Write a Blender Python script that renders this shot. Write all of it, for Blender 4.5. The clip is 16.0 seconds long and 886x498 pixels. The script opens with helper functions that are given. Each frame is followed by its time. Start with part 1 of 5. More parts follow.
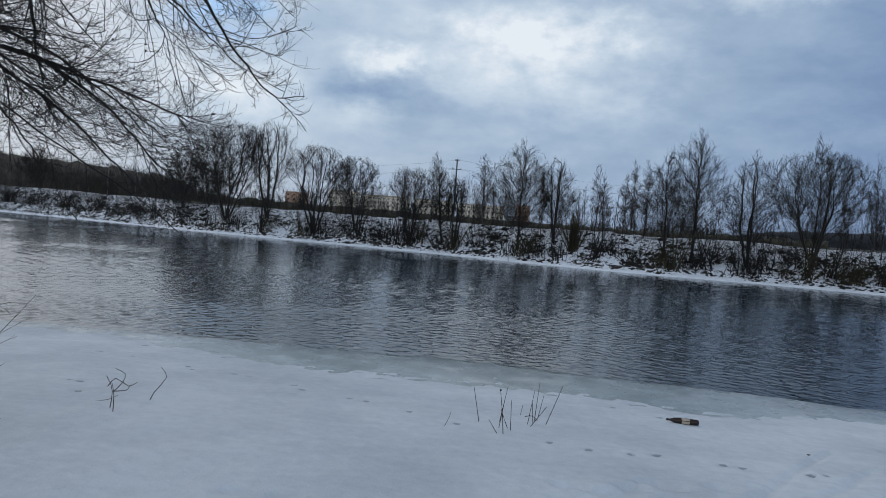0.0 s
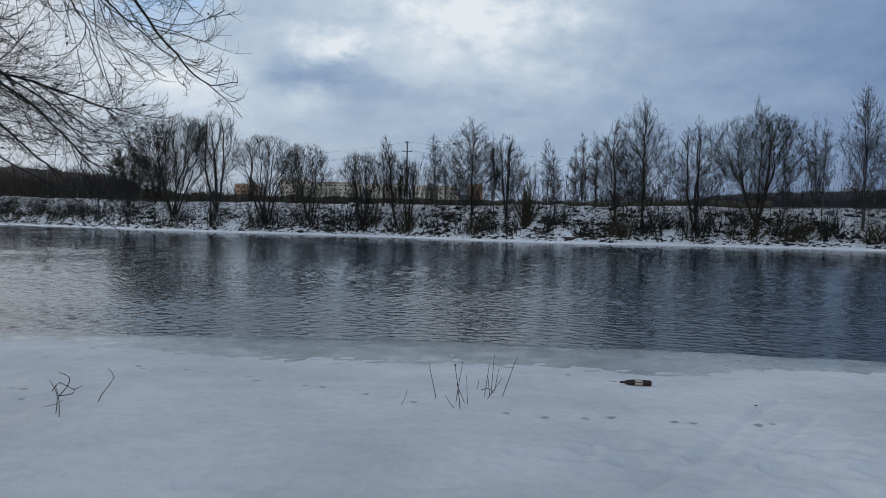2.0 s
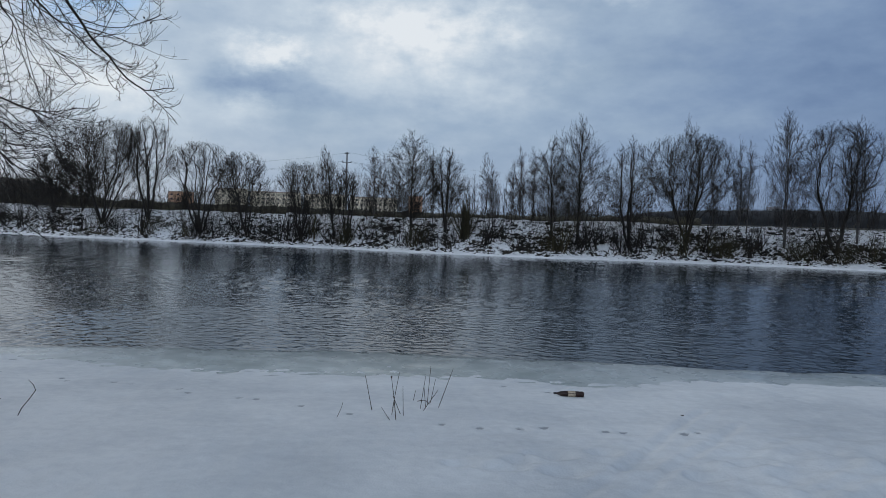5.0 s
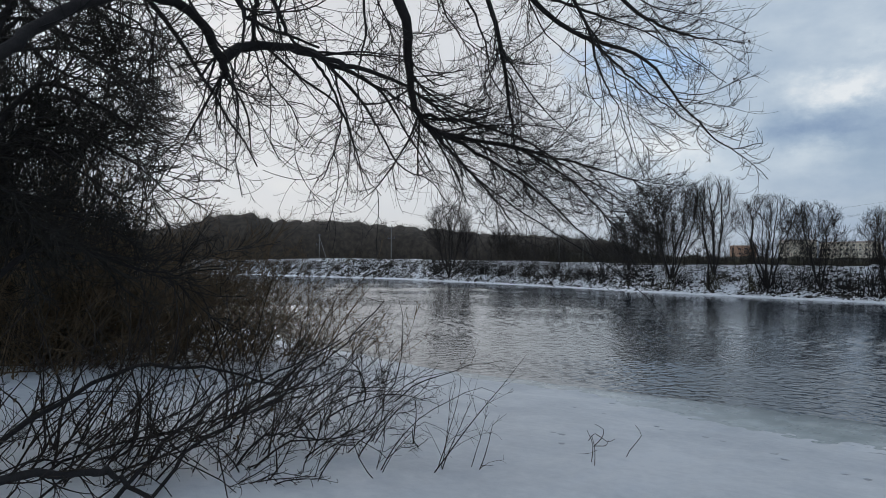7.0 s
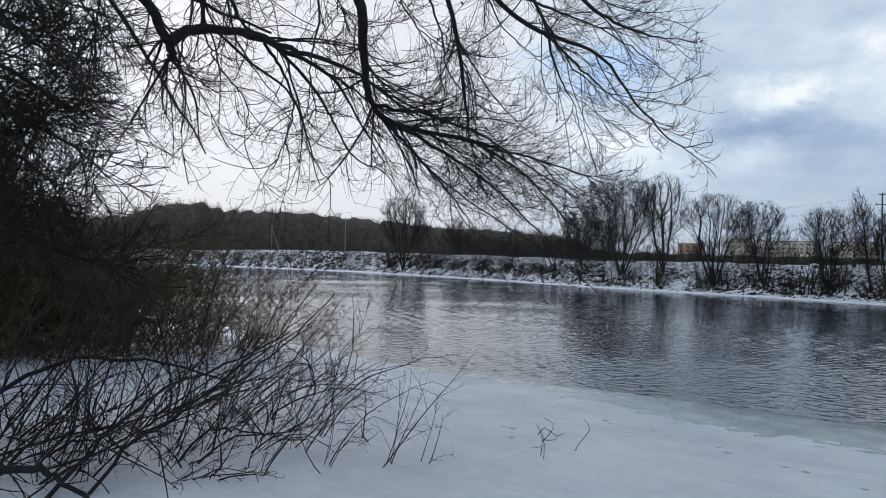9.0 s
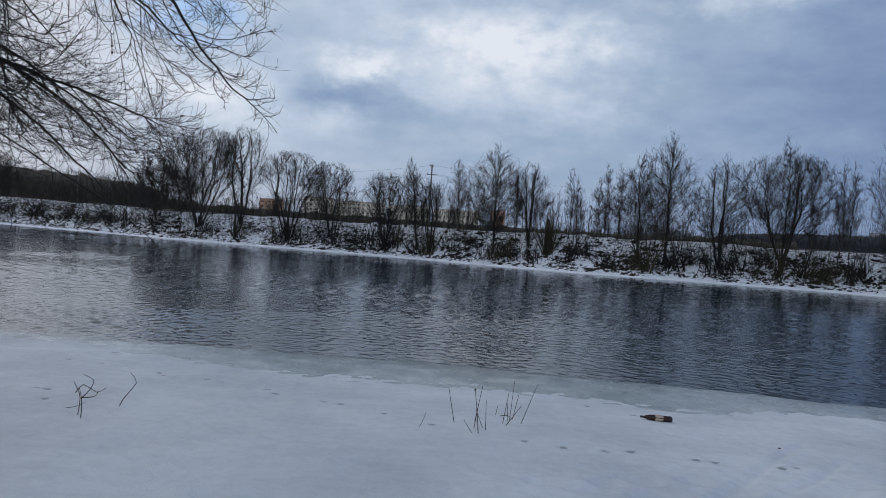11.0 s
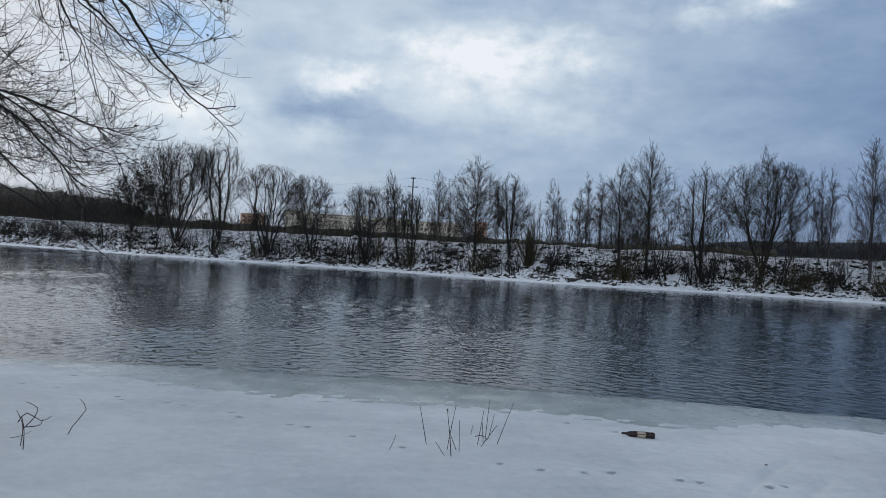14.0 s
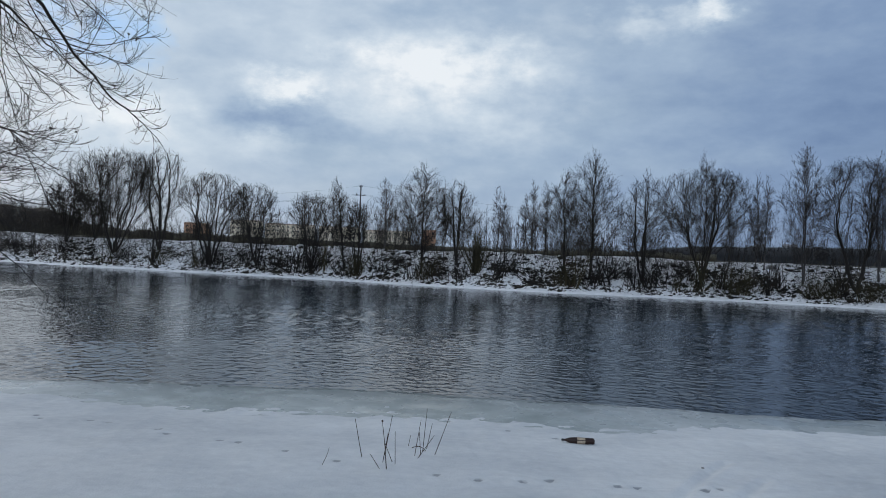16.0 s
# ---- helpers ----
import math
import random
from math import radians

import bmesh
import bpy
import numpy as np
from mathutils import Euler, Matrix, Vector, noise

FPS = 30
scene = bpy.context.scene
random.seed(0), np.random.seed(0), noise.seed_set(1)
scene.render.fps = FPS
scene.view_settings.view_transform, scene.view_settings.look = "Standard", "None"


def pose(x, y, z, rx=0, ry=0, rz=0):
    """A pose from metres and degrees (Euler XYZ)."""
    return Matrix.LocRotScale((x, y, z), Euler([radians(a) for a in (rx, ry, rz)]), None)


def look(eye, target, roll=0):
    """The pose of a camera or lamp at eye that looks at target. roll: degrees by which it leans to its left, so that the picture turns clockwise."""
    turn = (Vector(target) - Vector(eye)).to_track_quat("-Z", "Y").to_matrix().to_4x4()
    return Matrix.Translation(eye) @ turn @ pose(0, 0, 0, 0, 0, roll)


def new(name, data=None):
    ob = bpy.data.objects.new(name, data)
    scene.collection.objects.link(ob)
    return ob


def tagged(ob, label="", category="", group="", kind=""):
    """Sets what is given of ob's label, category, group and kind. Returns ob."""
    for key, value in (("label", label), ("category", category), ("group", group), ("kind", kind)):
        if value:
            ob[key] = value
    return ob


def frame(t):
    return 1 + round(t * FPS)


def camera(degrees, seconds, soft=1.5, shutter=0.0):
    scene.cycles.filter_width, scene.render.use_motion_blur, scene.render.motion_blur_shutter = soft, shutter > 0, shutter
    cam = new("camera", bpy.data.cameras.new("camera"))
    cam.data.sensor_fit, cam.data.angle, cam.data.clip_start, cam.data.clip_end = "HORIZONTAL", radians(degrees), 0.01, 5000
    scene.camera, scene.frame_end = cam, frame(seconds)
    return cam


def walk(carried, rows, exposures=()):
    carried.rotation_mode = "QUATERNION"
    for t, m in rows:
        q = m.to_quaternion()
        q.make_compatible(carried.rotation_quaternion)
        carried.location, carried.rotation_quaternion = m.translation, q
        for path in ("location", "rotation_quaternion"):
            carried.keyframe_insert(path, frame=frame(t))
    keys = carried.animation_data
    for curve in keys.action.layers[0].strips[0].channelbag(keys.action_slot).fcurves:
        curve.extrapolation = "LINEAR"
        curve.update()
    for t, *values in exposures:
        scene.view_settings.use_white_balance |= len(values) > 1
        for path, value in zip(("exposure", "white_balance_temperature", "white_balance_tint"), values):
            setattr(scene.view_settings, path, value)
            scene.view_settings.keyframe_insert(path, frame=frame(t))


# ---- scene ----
cam = camera(63.2, 16.0, soft=0.6)
PATH = [
    (0, (-0.068, 0.057, 2.09), (-0.208, 2.05, 2.01), 4.0),
    (0.5, (-0.002, 0.023, 2.051), (0.012, 2.023, 2.013), 0.9),
    (1, (0.027, 0.108, 2.054), (0.029, 2.105, 1.954), 0.0),
    (1.5, (0.02, 0.094, 2.057), (0.017, 2.091, 1.947), 0.2),
    (2, (0.028, 0.082, 2.054), (0.01, 2.078, 1.929), 0.5),
    (2.5, (0.009, 0.085, 2.054), (-0.015, 2.082, 1.94), 0.8),
    (3, (0.025, 0.056, 2.056), (0.04, 2.053, 1.958), 0.7),
    (3.2, (0.0, 0.101, 2.052), (0.057, 2.097, 1.948), 0.8),
    (5.3, (0.053, 0.037, 2.056), (0.204, 2.03, 1.975), 1.5),
    (5.5, (0.062, 0.052, 2.063), (0.085, 2.051, 1.99), 0.8),
    (6, (-0.061, -0.086, 2.06), (-0.52, 1.861, 2.017), 0.5),
    (6.5, (-0.15, -0.1, 2.064), (-1.107, 1.656, 2.094), -0.3),
    (7, (-0.243, -0.03, 2.072), (-1.482, 1.539, 2.114), 0.1),
    (7.5, (-0.288, 0.0, 2.067), (-1.533, 1.564, 2.132), 0.6),
    (8, (-0.274, -0.006, 2.07), (-1.473, 1.594, 2.12), 0.6),
    (8.5, (-0.267, 0.006, 2.065), (-1.444, 1.622, 2.103), 0.7),
    (9, (-0.27, 0.033, 2.068), (-1.407, 1.677, 2.093), 0.9),
    (9.5, (-0.205, 0.05, 2.074), (-1.043, 1.864, 2.153), 2.3),
    (10, (-0.097, 0.111, 2.067), (-0.364, 2.093, 2.111), 3.7),
    (10.2, (-0.035, 0.067, 2.053), (-0.151, 2.064, 2.061), 3.6),
    (12.3, (-0.042, 0.075, 2.027), (-0.088, 2.072, 1.946), 2.9),
    (12.5, (-0.031, 0.146, 1.992), (-0.059, 2.146, 1.969), 2.4),
    (13, (-0.033, 0.255, 2.034), (-0.045, 2.255, 2.01), 2.6),
    (13.5, (-0.026, 0.309, 2.027), (-0.025, 2.308, 1.959), 1.8),
    (14, (0.078, 0.398, 2.04), (0.049, 2.398, 2.016), 2.6),
    (14.5, (0.144, 0.517, 2.039), (0.144, 2.517, 2.027), 1.7),
    (15, (0.215, 0.559, 2.018), (0.261, 2.558, 2.009), 1.7),
    (15.5, (0.207, 0.554, 2.032), (0.274, 2.553, 2.03), 1.6),
    (16, (0.209, 0.547, 2.027), (0.32, 2.544, 2.031), 2.1),
]
walk(cam, [(t, look(eye, target, roll)) for t, eye, target, roll in PATH],
     [(0.0, -0.02, 6250, 10), (0.5, -0.02, 6250, 10), (1.5, -0.07, 6320, 10), (3.2, -0.08, 6380, 10), (5.3, -0.08, 6380, 10), (6.0, -0.12, 6420, 10), (7.0, -0.08, 6450, 10),
      (7.5, 0.12, 6420, 11), (9.0, 0.18, 6380, 11), (9.5, 0.17, 6300, 11), (10.0, -0.16, 6150, 14), (10.2, -0.16, 6150, 14), (12.3, 0.06, 6450, 12), (16.0, 0.04, 6420, 10)])

# ---------------------------------------------------------------- light
GLOW_AZ = 47.0                      # the thinnest part of the cloud
SUN_AZ, SUN_EL = 62.0, 24.0          # degrees left of +y, degrees above the horizon
RIPPLE = 0.185                       # mean slope of the wind ripples
BACK_SKY, TOP_SKY = 1.55, 0.50        # the deck behind the viewer and overhead


def direction(az, el):
    a, e = radians(az), radians(el)
    return Vector((-math.sin(a) * math.cos(e), math.cos(a) * math.cos(e), math.sin(e)))


class Nodes:
    """A thin wrapper that adds nodes and links in one line."""

    def __init__(self, tree):
        self.tree = tree
        tree.nodes.clear()

    def add(self, kind, **inputs):
        node = self.tree.nodes.new(kind)
        for key, value in inputs.items():
            socket = node.inputs[int(key[1:])] if key[0] == "i" and key[1:].isdigit() else node.inputs[key.replace("_", " ")]
            if isinstance(value, bpy.types.NodeSocket):
                self.tree.links.new(value, socket)
            else:
                socket.default_value = value
        return node

    def math(self, op, a, b=0.0, clamp=False):
        node = self.add("ShaderNodeMath", i0=a, i1=b)
        node.operation, node.use_clamp = op, clamp
        return node.outputs[0]

    def vmath(self, op, a, b=(0, 0, 0)):
        node = self.add("ShaderNodeVectorMath", i0=a, i1=b)
        node.operation = op
        return node.outputs["Value"] if op in ("DOT_PRODUCT", "LENGTH") else node.outputs[0]

    def noise(self, vector, scale, detail=3.0, rough=0.5, distortion=0.0):
        return self.add("ShaderNodeTexNoise", Vector=vector, Scale=scale, Detail=detail, Roughness=rough, Distortion=distortion).outputs["Fac"]

    def ramp(self, fac, *stops):
        node = self.add("ShaderNodeValToRGB", Fac=fac)
        while len(node.color_ramp.elements) < len(stops):
            node.color_ramp.elements.new(0.5)
        for el, (pos, col) in zip(node.color_ramp.elements, stops):
            el.position = pos
            el.color = (*col, 1) if len(col) == 3 else col
        return node.outputs["Color"]

    def span(self, value, a, b, c=0.0, d=1.0):
        node = self.add("ShaderNodeMapRange", i0=value, i1=a, i2=b, i3=c, i4=d)
        node.clamp = True
        return node.outputs[0]

    def mix(self, fac, a, b):
        node = self.tree.nodes.new("ShaderNodeMix")
        node.data_type = "RGBA"
        for socket, value in ((node.inputs[0], fac), (node.inputs[6], a), (node.inputs[7], b)):
            if isinstance(value, bpy.types.NodeSocket):
                self.tree.links.new(value, socket)
            else:
                socket.default_value = (*value, 1) if isinstance(value, tuple) and len(value) == 3 else value
        return node.outputs[2]


def make_world():
    world = bpy.data.worlds.new("overcast_sky")
    scene.world = world
    world.use_nodes = True
    n = Nodes(world.node_tree)
    way = n.add("ShaderNodeTexCoord").outputs["Generated"]
    sky = n.add("ShaderNodeTexSky")
    sky.sky_type, sky.sun_disc = "NISHITA", False
    sky.sun_elevation, sky.sun_rotation = radians(SUN_EL), radians(-SUN_AZ)
    clear = n.vmath("SCALE", sky.outputs[0])
    clear.node.inputs["Scale"].default_value = 0.085
    sep = n.add("ShaderNodeSeparateXYZ", Vector=way)
    x, y, z = sep.outputs
    # degrees left of +y and degrees above the horizon, ruffled so that every cloud has a billowing edge
    ruff = n.add("ShaderNodeTexNoise", Vector=n.vmath("MULTIPLY", way, (1.0, 1.0, 1.7)), Scale=14.0, Detail=6.0, Roughness=0.6)
    swirl = n.add("ShaderNodeSeparateXYZ", Vector=n.vmath("SUBTRACT", ruff.outputs["Color"], (0.5, 0.5, 0.5)))
    az0 = n.math("MULTIPLY", n.math("ARCTAN2", n.math("MULTIPLY", x, -1.0), y), 57.2958)
    el0 = n.math("MULTIPLY", n.math("ARCSINE", z), 57.2958)
    az = n.math("ADD", az0, n.math("MULTIPLY", swirl.outputs[0], 7.5))
    el = n.math("ADD", el0, n.math("MULTIPLY", swirl.outputs[1], 4.2))
    fine = n.noise(n.vmath("MULTIPLY", way, (1.0, 1.0, 2.2)), 13.0, 6.0, 0.56)
    large = n.noise(n.vmath("MULTIPLY", way, (1.0, 1.0, 2.0)), 3.1, 3.0, 0.5)
    curd = n.span(n.noise(n.vmath("MULTIPLY", way, (1.0, 1.0, 1.5)), 26.0, 5.0, 0.6), 0.30, 0.66, 0.62, 1.3)
    # how thin the deck is: bright on the sun's side, heavy on the other
    thin = n.ramp(n.span(az0, -45.0, 60.0), (0.0, (0.04,) * 3), (0.14, (0.21,) * 3), (0.28, (0.42,) * 3), (0.42, (0.54,) * 3), (0.56, (0.60,) * 3), (0.66, (0.72,) * 3), (0.76, (0.84,) * 3), (0.90, (0.92,) * 3))
    thin = n.math("ADD", thin, n.math("MULTIPLY", n.math("SUBTRACT", fine, 0.5), n.span(az0, 24.0, 44.0, 0.40, 0.10)))
    thin = n.math("ADD", thin, n.math("MULTIPLY", n.math("SUBTRACT", large, 0.5), 0.16))
    for caz, cel, raz, rel, amount in ((-2.0, 14.2, 6.0, 2.3, 0.31), (-2.0, 11.5, 8.0, 3.2, 0.20), (-7.5, 15.3, 3.5, 1.7, 0.20), (3.6, 14.8, 3.0, 1.1, 0.16), (9.6, 12.3, 3.6, 1.0, 0.42),
                                       (11.4, 7.4, 3.0, 0.9, 0.15), (20.5, 9.0, 4.6, 2.1, 0.30), (15.0, 12.8, 3.0, 1.3, -0.06), (10.5, 9.7, 5.0, 1.4, -0.24), (4.5, 8.6, 6.0, 1.5, -0.08),
                                       (-23.6, 18.1, 1.9, 0.7, 0.42), (-19.5, 17.4, 3.2, 1.0, 0.26), (-14.0, 17.6, 3.0, 1.0, 0.10), (7.0, 20.4, 5.5, 1.5, 0.20), (10.0, 16.8, 7.0, 1.4, 0.02),
                                       (-2.0, 18.2, 8.0, 1.2, -0.06), (-20.0, 15.5, 9.0, 2.2, 0.06), (-31.0, 10.8, 5.0, 2.5, -0.05), (-29.0, 7.6, 8.0, 1.4, 0.06), (-12.0, 10.8, 6.0, 2.4, 0.08)):
        da = n.math("DIVIDE", n.math("SUBTRACT", az, caz), raz)
        de = n.math("DIVIDE", n.math("SUBTRACT", el, cel), rel)
        far = n.math("ADD", n.math("MULTIPLY", da, da), n.math("MULTIPLY", de, de))
        thin = n.math("ADD", thin, n.math("MULTIPLY", n.math("MULTIPLY", n.math("EXPONENT", n.math("MULTIPLY", far, -1.0)), amount), curd))
    thin = n.math("ADD", thin, n.span(el0, 8.0, 18.0, 0.0, 0.05))
    cloud = n.ramp(thin, (0.0, (0.130, 0.205, 0.365)), (0.25, (0.225, 0.320, 0.485)), (0.5, (0.362, 0.468, 0.605)), (0.75, (0.580, 0.670, 0.760)), (1.0, (0.830, 0.870, 0.900)))
    # a rent in the deck with the clear sky behind it
    rent = n.math("MULTIPLY", n.span(n.math("ADD", n.math("POWER", n.math("DIVIDE", n.math("SUBTRACT", az, 23.5), 6.0), 2.0), n.math("POWER", n.math("DIVIDE", n.math("SUBTRACT", el, 14.8), 2.8), 2.0)), 1.0, 0.1), n.span(fine, 0.34, 0.50))
    cloud = n.mix(n.math("MULTIPLY", rent, 0.95), cloud, (0.38, 0.60, 0.90))
    sun = n.vmath("DOT_PRODUCT", way, tuple(direction(GLOW_AZ, 17)))
    lit = n.mix(n.math("MULTIPLY", n.math("POWER", n.span(sun, 0.90, 1.0), 1.1), 0.85), cloud, (0.745, 0.755, 0.785))
    haze = n.math("POWER", n.span(z, 0.15, 0.0), 1.6)
    murk = n.ramp(n.span(az0, -45.0, 60.0), (0.0, (0.15, 0.21, 0.335)), (0.2, (0.19, 0.26, 0.40)), (0.45, (0.33, 0.41, 0.54)), (0.68, (0.46, 0.50, 0.58)), (0.88, (0.56, 0.56, 0.59)))
    lit = n.mix(n.math("MULTIPLY", haze, 0.72), lit, murk)
    both = n.mix(n.span(large, 0.25, 0.45, 0.80, 0.96), clear, lit)
    # unseen even deck behind the viewer, brightened to light the far bank
    back = n.span(n.vmath("DOT_PRODUCT", way, tuple(direction(0, 10))), -0.3, 0.6, BACK_SKY, 0.0)
    both = n.mix(n.span(back, 0.0, BACK_SKY), both, n.vmath("MULTIPLY", n.ramp(fine, (0.3, (0.37, 0.46, 0.60)), (0.7, (0.565, 0.655, 0.775))), (BACK_SKY,) * 3))
    # deck dimmed overhead, out of view, to darken what the water reflects
    thick = n.span(z, 0.32, 0.75, 1.0, TOP_SKY)
    both = n.vmath("MULTIPLY", both, n.add("ShaderNodeCombineXYZ", X=thick, Y=thick, Z=thick).outputs[0])
    bg = n.add("ShaderNodeBackground", Color=both, Strength=1.0)
    n.add("ShaderNodeOutputWorld", Surface=bg.outputs[0])
    lamp = bpy.data.lights.new("sun", "SUN")
    lamp.energy, lamp.angle, lamp.color = 0.5, radians(36), (1.0, 0.95, 0.88)
    ob = new("sun", lamp)
    ob.matrix_world = look(direction(SUN_AZ, SUN_EL) * 50, (0, 0, 0))


make_world()


# ---------------------------------------------------------------- materials
def material(name, rough=0.8, metal=0.0, ior=1.45):
    m = bpy.data.materials.new(name)
    m.use_nodes = True
    n = Nodes(m.node_tree)
    bsdf = n.add("ShaderNodeBsdfPrincipled", Roughness=rough, Metallic=metal, IOR=ior)
    n.add("ShaderNodeOutputMaterial", Surface=bsdf.outputs[0])
    return m, n, bsdf


def bump(n, bsdf, height, distance, strength=1.0):
    b = n.add("ShaderNodeBump", Height=height, Strength=strength, Distance=distance)
    n.tree.links.new(b.outputs[0], bsdf.inputs["Normal"])


def set_color(n, bsdf, color):
    n.tree.links.new(color, bsdf.inputs["Base Color"])


def mat_snow():
    m, n, b = material("snow", 0.62)
    p = n.add("ShaderNodeNewGeometry").outputs["Position"]
    big, small = n.noise(p, 0.55, 3.0), n.noise(p, 9.0, 4.0, 0.6)
    tone = n.math("ADD", n.math("MULTIPLY", big, 0.7), n.math("MULTIPLY", small, 0.3))
    crust = n.noise(n.vmath("MULTIPLY", p, (0.55, 1.0, 1.0)), 1.6, 4.0, 0.62, 0.6)
    tone = n.math("ADD", tone, n.math("MULTIPLY", n.math("SUBTRACT", crust, 0.5), 0.35))
    dry = n.ramp(tone, (0.28, (0.50, 0.53, 0.56)), (0.62, (0.75, 0.77, 0.78)))
    # slush tone of the prints, plus shade painted in front of the crust lumps
    slush_shade = n.add("ShaderNodeAttribute")
    slush_shade.attribute_name = "slush_shade"
    wet = n.span(n.math("ADD", slush_shade.outputs["Fac"], n.math("MULTIPLY", n.math("SUBTRACT", small, 0.5), 0.25)), 0.35, 0.6)
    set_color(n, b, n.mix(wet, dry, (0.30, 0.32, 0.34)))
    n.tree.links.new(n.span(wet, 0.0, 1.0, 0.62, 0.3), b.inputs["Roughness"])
    bump(n, b, n.math("ADD", n.math("ADD", n.noise(p, 5.0, 5.0, 0.6), crust), n.math("MULTIPLY", n.noise(p, 60.0, 2.0), 0.2)), 0.026, 0.7)
    return m


def mat_bank():
    m, n, b = material("snowy_bank", 0.8)
    p = n.add("ShaderNodeNewGeometry").outputs["Position"]
    flat = n.vmath("MULTIPLY", p, (1.0, 1.0, 1.5))
    patch = n.math("ADD", n.math("MULTIPLY", n.noise(flat, 0.8, 2.0, 0.6), 0.32), n.math("MULTIPLY", n.noise(flat, 4.4, 5.0, 0.74, 0.5), 0.68))
    soil = n.ramp(n.noise(p, 7.0, 4.0, 0.7), (0.35, (0.014, 0.012, 0.009)), (0.7, (0.05, 0.040, 0.026)))
    snow = n.ramp(n.noise(p, 3.0, 3.0), (0.3, (0.78, 0.79, 0.81)), (0.65, (0.90, 0.90, 0.905)))
    z = n.add("ShaderNodeSeparateXYZ", Vector=p).outputs[2]
    low = n.math("MULTIPLY", n.span(z, 0.10, 0.22), n.span(n.math("ADD", z, n.span(n.add("ShaderNodeSeparateXYZ", Vector=p).outputs[0], -26.0, -60.0, 0.0, -1.2)), 2.0, 1.4, 0.7, 1.0))
    east = n.add("ShaderNodeSeparateXYZ", Vector=p).outputs[0]
    bare = n.math("MULTIPLY", n.span(n.math("ADD", patch, n.span(east, -22.0, -45.0, 0.0, 0.035)), 0.520, 0.532), low)
    set_color(n, b, n.mix(bare, snow, soil))
    bump(n, b, n.math("ADD", n.math("MULTIPLY", bare, 0.8), n.noise(p, 8.0, 4.0, 0.6)), 0.06, 0.6)
    return m


def mat_field():
    m, n, b = material("winter_field", 0.9)
    p = n.add("ShaderNodeNewGeometry").outputs["Position"]
    set_color(n, b, n.ramp(n.noise(p, 0.15, 5.0, 0.6), (0.4, (0.03, 0.026, 0.015)), (0.66, (0.07, 0.056, 0.032)), (0.78, (0.5, 0.52, 0.55))))
    return m


def mat_water():
    m, n, b = material("river_water", 0.05, ior=1.33)
    b.inputs["Base Color"].default_value = (0.008, 0.017, 0.028, 1)
    p = n.add("ShaderNodeNewGeometry").outputs["Position"]
    slant = n.add("ShaderNodeVectorRotate", Vector=p, Angle=radians(48))
    slant.rotation_type = "Z_AXIS"
    chop = n.noise(n.vmath("MULTIPLY", slant.outputs[0], (0.7, 1.3, 1.0)), 7.0, 2.0, 0.5, 0.4)
    bump(n, b, chop, 0.012, 0.8)
    return m


def mat_ice():
    m, n, b = material("shore_ice", 0.22, ior=1.31)
    p = n.add("ShaderNodeNewGeometry").outputs["Position"]
    tone = n.math("ADD", n.math("MULTIPLY", n.noise(p, 0.7, 3.0), 0.6), n.math("MULTIPLY", n.noise(p, 6.0, 4.0, 0.6), 0.4))
    thin = n.add("ShaderNodeAttribute")
    thin.attribute_name = "thin"
    soaked = n.span(n.math("ADD", thin.outputs["Fac"], n.math("MULTIPLY", n.math("SUBTRACT", tone, 0.5), 0.9)), 0.5, 0.95, 0.0, 0.75)
    wet = n.mix(soaked, n.ramp(tone, (0.36, (0.23, 0.27, 0.265)), (0.52, (0.31, 0.35, 0.345)), (0.68, (0.46, 0.50, 0.495))), (0.11, 0.135, 0.14))
    along = n.add("ShaderNodeSeparateXYZ", Vector=p).outputs[0]
    dusted = n.math("MULTIPLY", n.math("MAXIMUM", n.span(along, -2.6, -5.0, 0.0, 0.8), n.span(along, 1.2, 3.4, 0.0, 0.6)), n.span(tone, 0.38, 0.56, 0.35, 0.95))
    set_color(n, b, n.mix(dusted, wet, (0.58, 0.61, 0.615)))
    n.tree.links.new(n.span(n.noise(p, 2.5, 3.0), 0.3, 0.7, 0.15, 0.45), b.inputs["Roughness"])
    bump(n, b, n.noise(p, 7.0, 3.0), 0.006, 0.5)
    return m


def mat_bark(name, dark, light, scale=14.0, rough=0.85):
    m, n, b = material(name, rough)
    p = n.add("ShaderNodeNewGeometry").outputs["Position"]
    each = n.add("ShaderNodeNewGeometry").outputs["Random Per Island"]
    tone = n.math("ADD", n.math("MULTIPLY", n.noise(p, scale, 3.0, 0.6), 0.6), n.math("MULTIPLY", each, 0.4))
    set_color(n, b, n.ramp(tone, (0.3, dark), (0.75, light)))
    bump(n, b, n.noise(n.vmath("MULTIPLY", p, (1, 1, 0.25)), scale * 4, 3.0), 0.01, 0.7)
    return m


def mat_plain(name, color, rough=0.6, spread=0.25, scale=6.0, metal=0.0):
    m, n, b = material(name, rough, metal)
    p = n.add("ShaderNodeNewGeometry").outputs["Position"]
    lo = tuple(c * (1 - spread) for c in color)
    hi = tuple(min(1, c * (1 + spread)) for c in color)
    set_color(n, b, n.ramp(n.noise(p, scale, 4.0, 0.6), (0.35, lo), (0.65, hi)))
    return m


